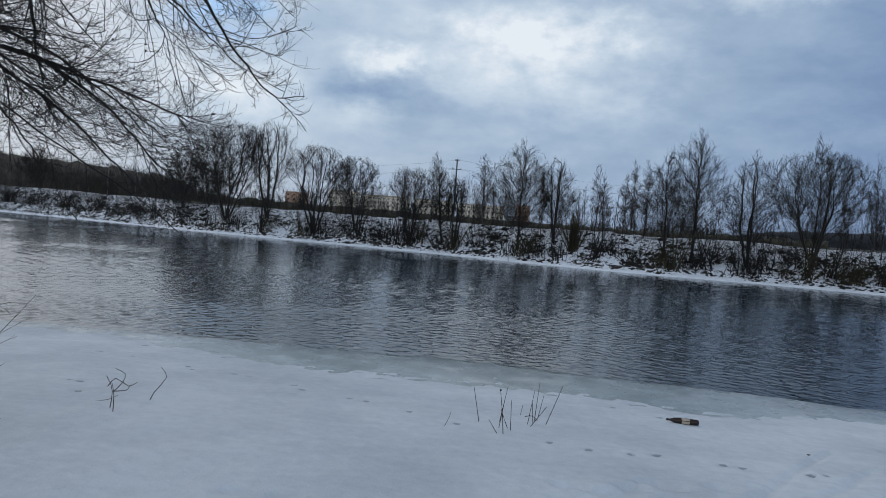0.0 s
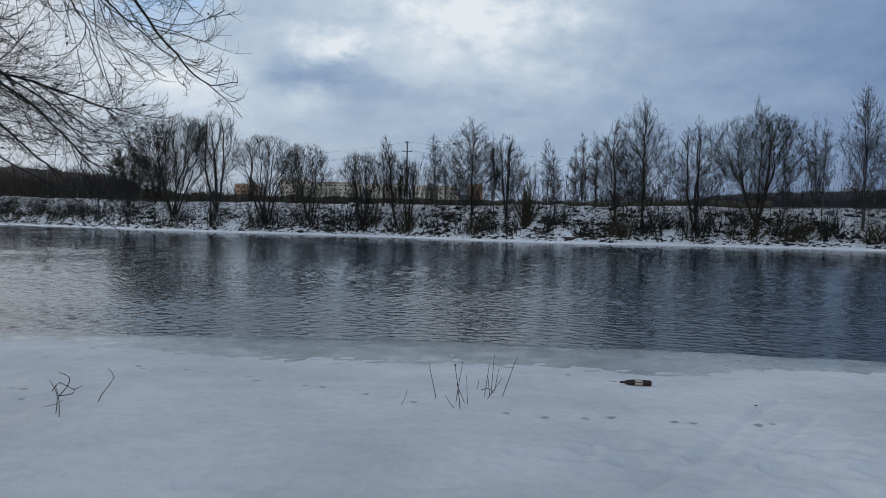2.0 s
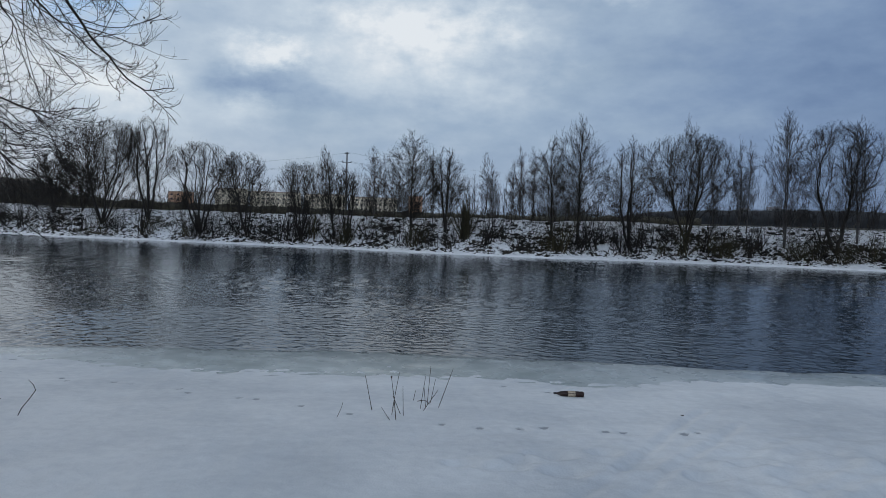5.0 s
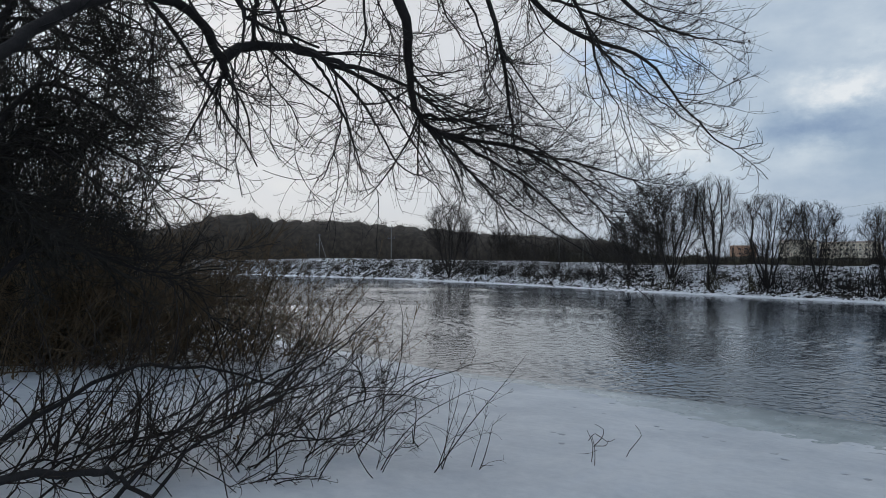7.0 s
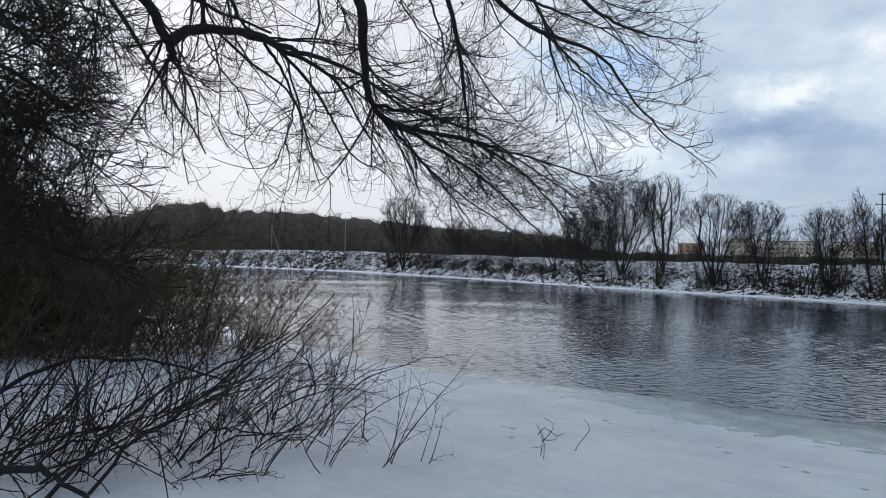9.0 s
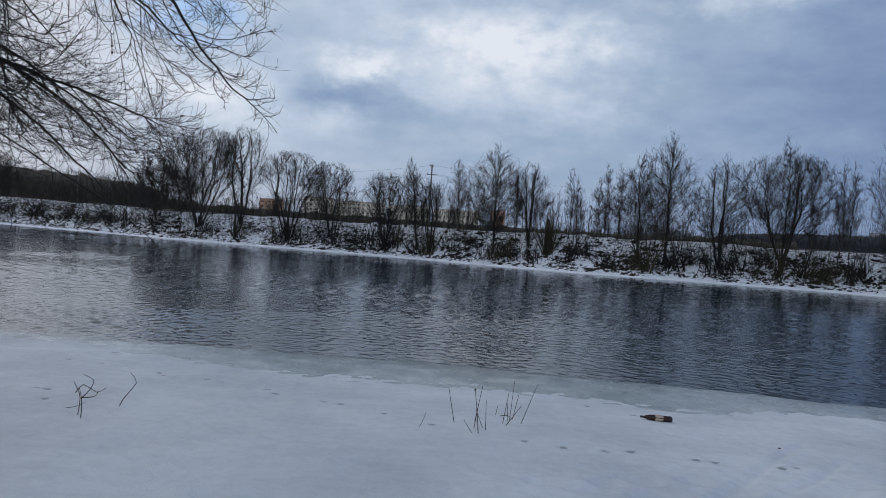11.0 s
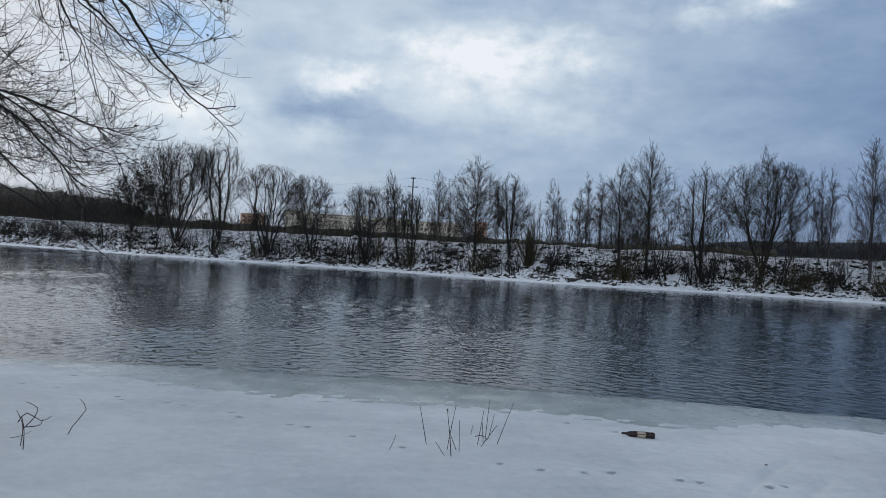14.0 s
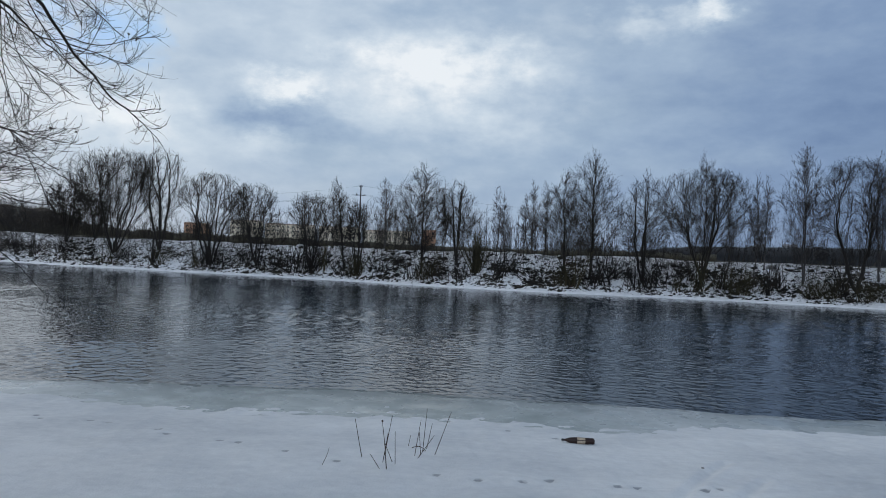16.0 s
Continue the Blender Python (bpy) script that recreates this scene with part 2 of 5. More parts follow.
WOODS = mat_plain("far_woods", (0.066, 0.053, 0.040), 0.95, 0.3, 0.5)
HEDGE = mat_plain("hedge_twigs", (0.036, 0.031, 0.018), 0.95, 0.4, 0.8)
FOREST = mat_plain("distant_forest", (0.022, 0.024, 0.027), 0.95, 0.3, 0.1)
SNOW, BANK, FIELD, WATER, ICE = mat_snow(), mat_bank(), mat_field(), mat_water(), mat_ice()
BARK = mat_bark("dark_bark", (0.011, 0.009, 0.008), (0.036, 0.030, 0.025))
TWIG = mat_bark("dark_twigs", (0.011, 0.009, 0.008), (0.034, 0.027, 0.021))
BIRCH = mat_bark("birch_bark", (0.03, 0.027, 0.027), (0.13, 0.12, 0.115), 6.0)
BIRCH_TWIG = mat_bark("birch_twigs", (0.026, 0.021, 0.021), (0.075, 0.06, 0.056))
OSIER = mat_bark("osier_twigs", (0.022, 0.019, 0.009), (0.075, 0.062, 0.030))
NEARBARK = mat_bark("willow_bark", (0.007, 0.006, 0.006), (0.026, 0.022, 0.020), 18.0)
NEARTWIG = mat_bark("willow_twigs", (0.006, 0.005, 0.005), (0.022, 0.018, 0.016))
BUSHTWIG = mat_bark("bush_twigs", (0.010, 0.007, 0.005), (0.040, 0.027, 0.017))
THICKET = mat_bark("thicket_twigs", (0.044, 0.029, 0.014), (0.14, 0.091, 0.044))
SALLOWTWIG = mat_bark("sallow_twigs", (0.006, 0.005, 0.0035), (0.024, 0.020, 0.013))
HEDGETWIG = mat_bark("bank_top_twigs", (0.012, 0.0095, 0.006), (0.042, 0.032, 0.019))
DRY = mat_bark("dry_grass", (0.05, 0.038, 0.022), (0.17, 0.13, 0.075))

CLOD = mat_bark("wet_soil", (0.009, 0.008, 0.006), (0.042, 0.034, 0.024), 8.0)
STALK = mat_bark("dry_stalks", (0.018, 0.014, 0.012), (0.08, 0.055, 0.045), 30.0)


# ---------------------------------------------------------------- mesh helpers
def mesh_np(name, verts, faces, mats, smooth=False, slots=None):
    """A mesh from arrays: verts (N,3), faces (M,3 or 4)."""
    me = bpy.data.meshes.new(name)
    faces = np.asarray(faces, np.int32)
    count, sides = faces.shape
    me.vertices.add(len(verts))
    me.vertices.foreach_set("co", np.asarray(verts, np.float32).ravel())
    me.loops.add(count * sides)
    me.loops.foreach_set("vertex_index", faces.ravel())
    me.polygons.add(count)
    me.polygons.foreach_set("loop_start", np.arange(0, count * sides, sides, dtype=np.int32))
    me.polygons.foreach_set("use_smooth", np.full(count, smooth))
    for m in mats:
        me.materials.append(m)
    if slots is not None:
        me.polygons.foreach_set("material_index", np.asarray(slots, np.int32))
    me.update(calc_edges=True)
    me.validate()
    return me


def part(name, me, parent=None, label=""):
    ob = new(name, me)
    ob.parent = parent
    return tagged(ob, label) if label else ob


def bm_mesh(name, bm, mat):
    me = bpy.data.meshes.new(name)
    bm.to_mesh(me)
    bm.free()
    me.materials.append(mat)
    return me


def unit(v):
    return v / np.maximum(np.linalg.norm(v, axis=-1, keepdims=True), 1e-9)


def tubes(name, groups, mat, sides=3):
    """One mesh of tapered tubes; groups hold points (B,k,3) and radii (B,k)."""
    allv, allf, base = [], [], 0
    ang = np.arange(sides) * 2 * np.pi / sides
    for P, R in groups:
        B, k = P.shape[:2]
        T = unit(np.gradient(P, axis=1))
        mean = unit(P[:, -1] - P[:, 0])
        ref = np.where(np.abs(mean[:, 2:3]) < 0.85, np.array([[0, 0, 1.0]]), np.array([[1.0, 0, 0]]))
        U = unit(np.cross(T, ref[:, None, :]))
        V = np.cross(T, U)
        ring = U[:, :, None, :] * np.cos(ang)[:, None] + V[:, :, None, :] * np.sin(ang)[:, None]
        verts = P[:, :, None, :] + ring * R[:, :, None, None]
        allv.append(verts.reshape(-1, 3))
        idx = base + np.arange(B * k * sides).reshape(B, k, sides)
        a, b = idx[:, :-1], idx[:, 1:]
        quads = np.stack([a, np.roll(a, -1, 2), np.roll(b, -1, 2), b], -1)
        allf.append(quads.reshape(-1, 4))
        base += B * k * sides
    return mesh_np(name, np.concatenate(allv), np.concatenate(allf), [mat], smooth=True)


def run(rng, start, d, length, k, wob, trop, lift=0.0, curl=0.0):
    """Polylines (B,k,3) that set out from start along d, wander, curl evenly and bend along trop; lift turns the ends up."""
    P, p, step = [start], start, (length / (k - 1))[:, None]
    bend = curl * rng.normal(size=d.shape) * (4.0 / k)
    for j in range(1, k):
        d = unit(d + wob * rng.normal(size=d.shape) + bend + np.asarray(trop) + np.array([0, 0, lift * (j / k) ** 1.5]))
        p = p + d * step
        P.append(p)
    return np.stack(P, 1)


def sprout(rng, P, R, per, t0, t1, ang, ang_sd, ratio, rr, k, wob, trop, rmin, lift=0.0, fixed=None, fall=0.55, curl=0.05):
    """Children of the branches P: per for each, between t0 and t1 of the way, at ang degrees."""
    B, k0 = P.shape[:2]
    idx = np.repeat(np.arange(B), per)
    t = rng.uniform(t0, t1, len(idx))
    f = t * (k0 - 1)
    i = np.minimum(f.astype(int), k0 - 2)
    w = (f - i)[:, None]
    start = P[idx, i] * (1 - w) + P[idx, i + 1] * w
    r0 = R[idx, i] * (1 - w[:, 0]) + R[idx, i + 1] * w[:, 0]
    T = unit(P[idx, i + 1] - P[idx, i])
    side = unit(np.cross(T, rng.normal(size=T.shape)))
    a = np.radians(np.clip(rng.normal(ang, ang_sd, len(idx)), 8, 110))[:, None]
    d = T * np.cos(a) + side * np.sin(a)
    plen = np.linalg.norm(np.diff(P, axis=1), axis=2).sum(1)[idx] if fixed is None else np.full(len(idx), fixed)
    length = plen * ratio * (1 - fall * t) * rng.uniform(0.55, 1.2, len(idx))
    Q = run(rng, start, d, length, k, wob, trop, lift, curl)
    r1 = np.maximum(r0 * rr, rmin)
    return Q, np.maximum(r1[:, None] * np.linspace(1, 0.35, k), rmin * 0.7)


def fit_size(groups, base, height, half):
    """Scales a crown about its base to a height and a half width."""
    pts = np.concatenate([P.reshape(-1, 3) for P, _ in groups]) - base
    sz = height / np.percentile(pts[:, 2], 99.8)
    sx = half / max(np.percentile(np.abs(pts[:, 0]), 97), 1e-3)
    sy = half / max(np.percentile(np.abs(pts[:, 1]), 97), 1e-3)
    s = np.array([sx, (sx + sy) / 2, sz])
    return [((P - base) * s + base, R) for P, R in groups]


# ---------------------------------------------------------------- lie of the land
FAR_X = np.array([-400, -140, -100, -80, -62.6, -31, -21.6, -11.6, -4.2, 0, 6.5, 14.8, 19.5, 22.2, 60, 400.0])
FAR_Y = np.array([165, 92, 81, 76.5, 72.5, 56.5, 51.3, 47.3, 44.1, 41.5, 38.4, 36.6, 34.7, 33.2, 20, -90.0])
SNOW_X = np.array([-400, -40, -15, -11.6, -7.7, -6.0, -5.0, -4.3, -3.7, -2.5, -0.7, 1.5, 2.5, 3.9, 5.5, 9, 30, 400.0])
SNOW_Y = np.array([150, 22, 12.4, 11.5, 10.5, 10.5, 10.2, 10.05, 9.6, 9.4, 9.3, 9.05, 8.65, 9.0, 8.9, 8.7, 4, -130.0]) + 0.15
ICE_X = np.array([-400, -40, -15, -10, -8, -6.4, -4.5, -2.5, 0, 1.8, 4.1, 6.2, 10, 30, 400.0])
ICE_Y = np.array([150.5, 22.3, 12.7, 11.2, 10.95, 11.0, 10.9, 10.95, 10.75, 10.45, 9.95, 9.62, 9.1, 4.6, -129.0])


def far_edge(x):
    return (np.interp(x - 2, FAR_X, FAR_Y) + np.interp(x, FAR_X, FAR_Y) + np.interp(x + 2, FAR_X, FAR_Y)) / 3


def snow_edge(x):
    return (np.interp(x - 0.15, SNOW_X, SNOW_Y) + np.interp(x + 0.15, SNOW_X, SNOW_Y)) / 2 + 0.035 * np.sin(3.1 * x) + 0.022 * np.sin(7.3 * x + 1) + 0.018 * np.sin(17 * x) + 0.014 * np.sin(29 * x + 2 * np.sin(3 * x)) + 0.010 * np.sin(47 * x + 3 * np.sin(5 * x))


def ice_edge(x):
    return np.interp(x, ICE_X, ICE_Y) + 0.05 * np.sin(1.7 * x + 2) + 0.03 * np.sin(5.1 * x) + 0.012 * np.sin(13 * x)


def waves(x, y, seed, count, low, high):
    """Smooth random relief from a sum of waves of wavelengths low to high, about -1 to 1."""
    rng = np.random.default_rng(seed)
    out = 0
    for _ in range(count):
        a, l, p = rng.uniform(0, 2 * np.pi), np.exp(rng.uniform(np.log(low), np.log(high))), rng.uniform(0, 6.3)
        out = out + np.sin((x * np.cos(a) + y * np.sin(a)) * 2 * np.pi / l + p)
    return out / np.sqrt(count * 2)


BANK_TOP, BANK_RUN = 2.02, 3.6


def bank_height(n, x):
    """Height of the far bank n metres behind its water line; it grows upstream."""
    n = np.asarray(n, float)
    rim = 0.06 * np.clip((n + 0.05) / 0.10, 0, 1)
    slope = np.interp(n, [0.0, 0.30, 0.9, 2.2, 3.1, BANK_RUN, 6, 30, 100], [0, 0.04, 0.36, 1.20, 1.72, BANK_TOP - 0.09, 1.86, 1.8, 1.75])
    grown = np.interp(x, [-140, -75, -54, -33, -22], [1.0, 0.9, 0.6, 0.25, 0.0])
    return np.where(n < -0.05, np.maximum(-1.6, (n + 0.05) * 1.2), rim + slope * (1 + grown / BANK_TOP))


def near_height(x, y):
    q = snow_edge(x) - y
    z = np.where(q > 0, 0.5 * (1 - np.exp(-np.maximum(q, 0) / 6)), 0.083 * q)
    return np.where(q < -0.5, np.maximum(-1.6, -0.04 + (q + 0.5) * 0.7), z)


PAWS = ((-4.28, 7.04), (-4.16, 7.04), (-3.94, 6.65), (-3.68, 8.56), (-3.55, 8.37), (-3.03, 8.37), (-2.81, 8.28), (-2.19, 7.98), (-2.05, 7.78), (-1.47, 7.54), (-1.28, 7.46), (-0.79, 7.13),
        (-0.3, 6.82), (0.55, 6.45), (0.88, 6.32), (1.25, 6.33), (1.48, 6.38), (2.0, 6.23), (2.16, 6.22), (2.7, 6.18), (2.84, 6.22), (1.45, 8.5), (1.9, 8.1), (-5.0, 8.9), (-4.5, 8.8))
CRUST = ((-2.36, 9.45), (-1.72, 9.4), (-1.39, 9.15), (-1.31, 9.45), (-0.94, 9.3), (-0.58, 9.35), (-0.27, 9.3), (0.22, 9.35), (0.8, 9.1), (1.79, 8.95), (2.21, 8.9), (2.26, 8.38), (2.69, 8.75), (-4.9, 10.0), (-3.6, 9.7))
TREAD = ((0.9, 5.13), (1.05, 5.3), (1.27, 5.49), (1.38, 5.42), (1.33, 5.05), (-1.58, 4.47), (-1.29, 4.45), (1.77, 5.53), (1.9, 5.2), (2.4, 5.0), (0.6, 5.2), (2.9, 5.3))
GROOVES = (((3.33, 7.18), (2.8, 6.52), (2.24, 5.74), (1.67, 4.98), (1.17, 4.4)), ((3.37, 6.53), (2.89, 5.95), (2.28, 5.29), (1.62, 4.48)))


def near_relief(x, y):
    """Wind ripples, paw prints, trodden places, sledge tracks and the broken crust of the near snow."""
    wet = 0 * x
    z = 0.008 * waves(x, y, 1, 14, 0.5, 3) + 0.0035 * waves(x, y, 2, 18, 0.15, 0.5)
    trod = np.clip((x - 1.0) / 2.0, 0, 1) * np.clip((6.6 - y) / 1.6, 0, 1)
    z = z + trod * (0.032 * waves(x, y * 1.6, 3, 22, 0.25, 1.1) - 0.01)
    q = snow_edge(x) - y
    z = z + 0.008 * np.exp(-((q - 0.25) / 0.25) ** 2) * np.clip(waves(x, y * 2, 4, 16, 0.2, 0.9), -0.4, 1.2)
    rng = np.random.default_rng(7)
    for cx, cy in PAWS:
        w = rng.uniform(0.038, 0.058)
        g = ((x - cx) / w) ** 2 + ((y - cy) / 0.05) ** 2
        z = z - 0.034 * np.exp(-g * 1.5) + 0.007 * np.exp(-g / 4)
        # each print coloured darker towards its far rim
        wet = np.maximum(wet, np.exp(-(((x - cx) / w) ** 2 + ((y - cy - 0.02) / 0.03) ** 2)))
    ragged = np.clip(waves(x, y, 6, 16, 0.06, 0.25), -1, 1)
    # crumbs of snow scattered on the ice
    for cx in rng.uniform(-4.5, 4.5, 46):
        cy = snow_edge(cx) + rng.uniform(-0.05, 0.42)
        g = (((x - cx) / rng.uniform(0.02, 0.07)) ** 2 + ((y - cy) / rng.uniform(0.02, 0.05)) ** 2) * (1 + 0.7 * ragged)
        z = z + 0.055 * (cy - snow_edge(cx) + 0.2) * np.exp(-g ** 2)
    for cx, cy in CRUST:
        w, h = rng.uniform(0.07, 0.17), rng.uniform(0.04, 0.06)
        g = (((x - cx) / w) ** 2 + ((y - cy - 0.03) / h) ** 2) * (1 + 0.7 * ragged)
        z = z + 0.016 * np.exp(-g ** 2)
        # dent in front of the lump, its shade put into the colour as well
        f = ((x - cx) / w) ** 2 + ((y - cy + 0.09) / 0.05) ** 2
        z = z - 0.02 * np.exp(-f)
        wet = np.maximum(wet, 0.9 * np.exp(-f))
    for cx, cy in TREAD:
        g = ((x - cx) / rng.uniform(0.10, 0.2)) ** 2 + ((y - cy) / rng.uniform(0.06, 0.11)) ** 2
        z = z - 0.06 * np.exp(-g ** 2) + 0.018 * np.exp(-g / 3)
    for path in GROOVES:
        near = 0 * x + 9
        for (ax, ay), (bx, by) in zip(path[:-1], path[1:]):
            t = np.clip(((x - ax) * (bx - ax) + (y - ay) * (by - ay)) / ((bx - ax) ** 2 + (by - ay) ** 2), 0, 1)
            near = np.minimum(near, np.hypot(x - ax - t * (bx - ax), y - ay - t * (by - ay)))
        near = near + 0.01 * waves(x, y, 5, 12, 0.2, 0.8)
        z = z - 0.020 * np.exp(-(near / 0.05) ** 2) + 0.007 * np.exp(-((near - 0.09) / 0.04) ** 2)
    return z, wet


def stand(x, y):
    """Height of the ground at a place."""
    n = y - far_edge(np.array([x]))[0]
    return float(bank_height(n, x)) if n > -1 else float(near_height(np.array([x]), np.array([y]))[0])


def make_ground():
    fine = np.arange(-5.6, 5.601, 0.038)
    left = -5.6 - np.cumsum(0.05 * 1.11 ** np.arange(0, 90))
    xs = np.concatenate([left[::-1], fine, -left])
    xs = xs[(np.abs(xs) < 3500)]
    se, fe = snow_edge(xs), far_edge(xs)
    rows, slot = [], []
    for q in (3000, 900, 250, 90, 40, 22, 15, 11, 9, 8):
        rows.append(se - q), slot.append(0)
    for q in np.concatenate([np.arange(7.4, 4.6, -0.07), np.arange(4.6, -0.56, -0.042)]):
        rows.append(se - q), slot.append(0)
    for f in (0.08, 0.3, 0.6, 0.9):
        rows.append(se + 0.56 + (fe - 0.9 - se - 0.56) * f), slot.append(0)
    for n in np.concatenate([[-0.6, -0.06, -0.02], np.arange(0.05, 4.3, 0.13)]):
        rows.append(fe + n), slot.append(1)
    for n in (5, 6.5, 9, 14, 25, 50, 110, 260, 600, 1500, 4500):
        rows.append(fe + n), slot.append(2)
    Y = np.array(rows)
    X = np.broadcast_to(xs, Y.shape)
    n = Y - far_edge(X)
    bankz = bank_height(n, X)
    on = np.clip((n - 0.5) / 0.6, 0, 1) * np.clip((5 - n) / 1.5, 0, 1)
    bankz = bankz + on * (0.10 * waves(X, Y, 11, 20, 0.5, 2.5) + 0.05 * waves(X, Y, 12, 20, 0.2, 0.6) + 0.12 * waves(X, Y * 0, 13, 6, 6, 20))
    nearz = near_height(X, Y)
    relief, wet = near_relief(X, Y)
    nearz = nearz + np.where((snow_edge(X) - Y > -0.5) & (np.abs(X) < 40), relief, 0)
    Z = np.where(n > -3, bankz, nearz)
    r, c = Y.shape
    idx = np.arange(r * c).reshape(r, c)
    faces = np.stack([idx[:-1, :-1], idx[:-1, 1:], idx[1:, 1:], idx[1:, :-1]], -1).reshape(-1, 4)
    slots = np.repeat(np.array(slot[:-1]), c - 1)
    me = mesh_np("ground", np.stack([X, Y, Z], -1).reshape(-1, 3), faces, [SNOW, BANK, FIELD], True, slots)
    me.attributes.new("slush_shade", "FLOAT", "POINT").data.foreach_set("value", np.where(n > -3, 0, wet).astype(np.float32).ravel())
    tagged(new("ground", me), "snow-covered river shore with paw prints, frozen edge and far bank", "ground", kind="structure")


def ripples(x, y, r, step):
    """Height of the wind ripples: many short waves, calmer in patches and towards the far bank."""
    rng = np.random.default_rng(41)
    count, z = 34, 0 * x
    for _ in range(count):
        a, l, p = rng.normal(0.95, 1.0), np.exp(rng.uniform(np.log(0.11), np.log(0.36))), rng.uniform(0, 6.3)
        show = np.clip((l / step - 2.0) / 1.6, 0, 1)
        z = z + show * np.sin((x * np.cos(a) + y * np.sin(a)) * 2 * np.pi / l + p) * l / (2 * np.pi)
    for _ in range(16):
        a, l, p = rng.normal(0.95, 1.0), np.exp(rng.uniform(np.log(0.4), np.log(1.1))), rng.uniform(0, 6.3)
        z = z + 0.9 * np.clip((step - 0.09) / 0.09, 0, 1) * np.clip((l / step - 2.0) / 1.6, 0, 1) * np.sin((x * np.cos(a) + y * np.sin(a)) * 2 * np.pi / l + p) * l / (2 * np.pi)
    patch = 0.72 + 0.42 * waves(x * 0.6 + y * 0.3, y - 0.4 * x, 42, 12, 5, 22)
    fade = np.interp(r, [9, 17, 24, 36, 80], [1.0, 1.0, 1.05, 1.1, 1.05])
    fade = fade + (1.2 - fade) * np.clip((-x - 4) / 16, 0, 1) * np.clip((r - 18) / 14, 0, 1)
    shore = np.clip((y - ice_edge(x)) / 0.5, 0.15, 1)
    return RIPPLE * math.sqrt(2 / count) * z * np.clip(patch, 0.25, 1.2) * fade * shore


def make_water():
    # the open reach in view, with its ripples
    az = np.radians(np.arange(-38, 62, 0.35))
    r = np.concatenate([np.arange(8.6, 16, 0.045), np.arange(16, 25, 0.06), np.arange(25, 36, 0.08), np.arange(36, 56, 0.1), np.arange(56, 80, 0.16), np.arange(80, 120, 0.35), np.arange(120, 200, 2.0)])
    step = np.gradient(r)
    X, Y = -r[:, None] * np.sin(az), r[:, None] * np.cos(az)
    Z = ripples(X, Y, np.broadcast_to(r[:, None], X.shape), np.broadcast_to(step[:, None], X.shape))
    wet = (Y > ice_edge(X) - 0.25) & (Y < far_edge(X) + 0.3)
    idx = np.arange(X.size).reshape(X.shape)
    F = np.stack([idx[:-1, 1:], idx[:-1, :-1], idx[1:, :-1], idx[1:, 1:]], -1)
    F = F[wet[:-1, :-1] | wet[1:, 1:]].reshape(-1, 4)
    used = np.unique(F)
    order = np.zeros(X.size, np.int64)
    order[used] = np.arange(len(used))
    V = np.stack([X, Y, Z], -1).reshape(-1, 3)[used]
    # the still sheet that carries the river on to both sides
    xs = np.concatenate([[-700, -300, -150], np.linspace(-100, 60, 80), [150, 300, 700]])
    a, b = snow_edge(xs) + 0.3, far_edge(xs) + 0.3
    W = np.concatenate([np.stack([xs, a, 0 * xs - 0.05], -1), np.stack([xs, b, 0 * xs - 0.05], -1)])
    k = np.arange(len(xs) - 1)
    G = np.stack([k, k + 1, k + 1 + len(xs), k + len(xs)], -1) + len(V)
    me = mesh_np("river", np.concatenate([V, W]), np.concatenate([order[F], G]), [WATER], True)
    tagged(new("river", me), "dark grey rippled river water between snowy banks", "water", kind="structure")


def make_ice():
    xs = np.concatenate([np.linspace(-60, -14, 60), np.arange(-13.9, 14, 0.06), np.linspace(14.2, 60, 60)])
    e, s = ice_edge(xs), snow_edge(xs) - 0.6
    rows = []
    for f in np.linspace(0, 1, 14):
        y = s + (e - s) * f
        rows.append(np.stack([xs, y, 0.014 + 0.004 * waves(xs, y, 21, 10, 0.3, 2) - 0.006 * f], -1))
    rows.append(np.stack([xs, e + 0.012, 0 * xs - 0.004], -1))
    rows.append(np.stack([xs, e + 0.004, 0 * xs - 0.06], -1))
    V = np.array(rows)
    r, c = V.shape[:2]
    idx = np.arange(r * c).reshape(r, c)
    F = np.stack([idx[:-1, :-1], idx[:-1, 1:], idx[1:, 1:], idx[1:, :-1]], -1).reshape(-1, 4)
    me = mesh_np("ice_shelf", V.reshape(-1, 3), F, [ICE], True)
    thin = np.repeat(np.minimum(np.arange(r) / 13, 1.0), c)
    me.attributes.new("thin", "FLOAT", "POINT").data.foreach_set("value", thin.astype(np.float32))
    tagged(new("ice_shelf", me), "thin grey wet ice along the snowy shore", "ice", kind="structure")


make_ground(), make_water(), make_ice()


# ---------------------------------------------------------------- trees of the far bank
# how wide a crown is at each height: many-stemmed, with a leader, and slender
OUTLINE = {"vase": ([0, 0.12, 0.3, 0.5, 0.68, 0.82, 0.92, 0.98, 1.01], [0.06, 0.2, 0.5, 0.84, 1.0, 0.96, 0.74, 0.42, 0.0]),
           "leader": ([0, 0.12, 0.22, 0.36, 0.50, 0.66, 0.82, 0.93, 1.01], [0.03, 0.14, 0.45, 0.88, 1.0, 0.84, 0.52, 0.24, 0.0]),
           "round": ([0, 0.18, 0.32, 0.48, 0.64, 0.8, 0.92, 0.98, 1.01], [0.04, 0.12, 0.45, 0.88, 1.0, 0.93, 0.68, 0.36, 0.0]),
           "slender": ([0, 0.12, 0.25, 0.45, 0.62, 0.8, 0.92, 1.01], [0.05, 0.35, 0.75, 1.0, 0.95, 0.66, 0.3, 0.0])}


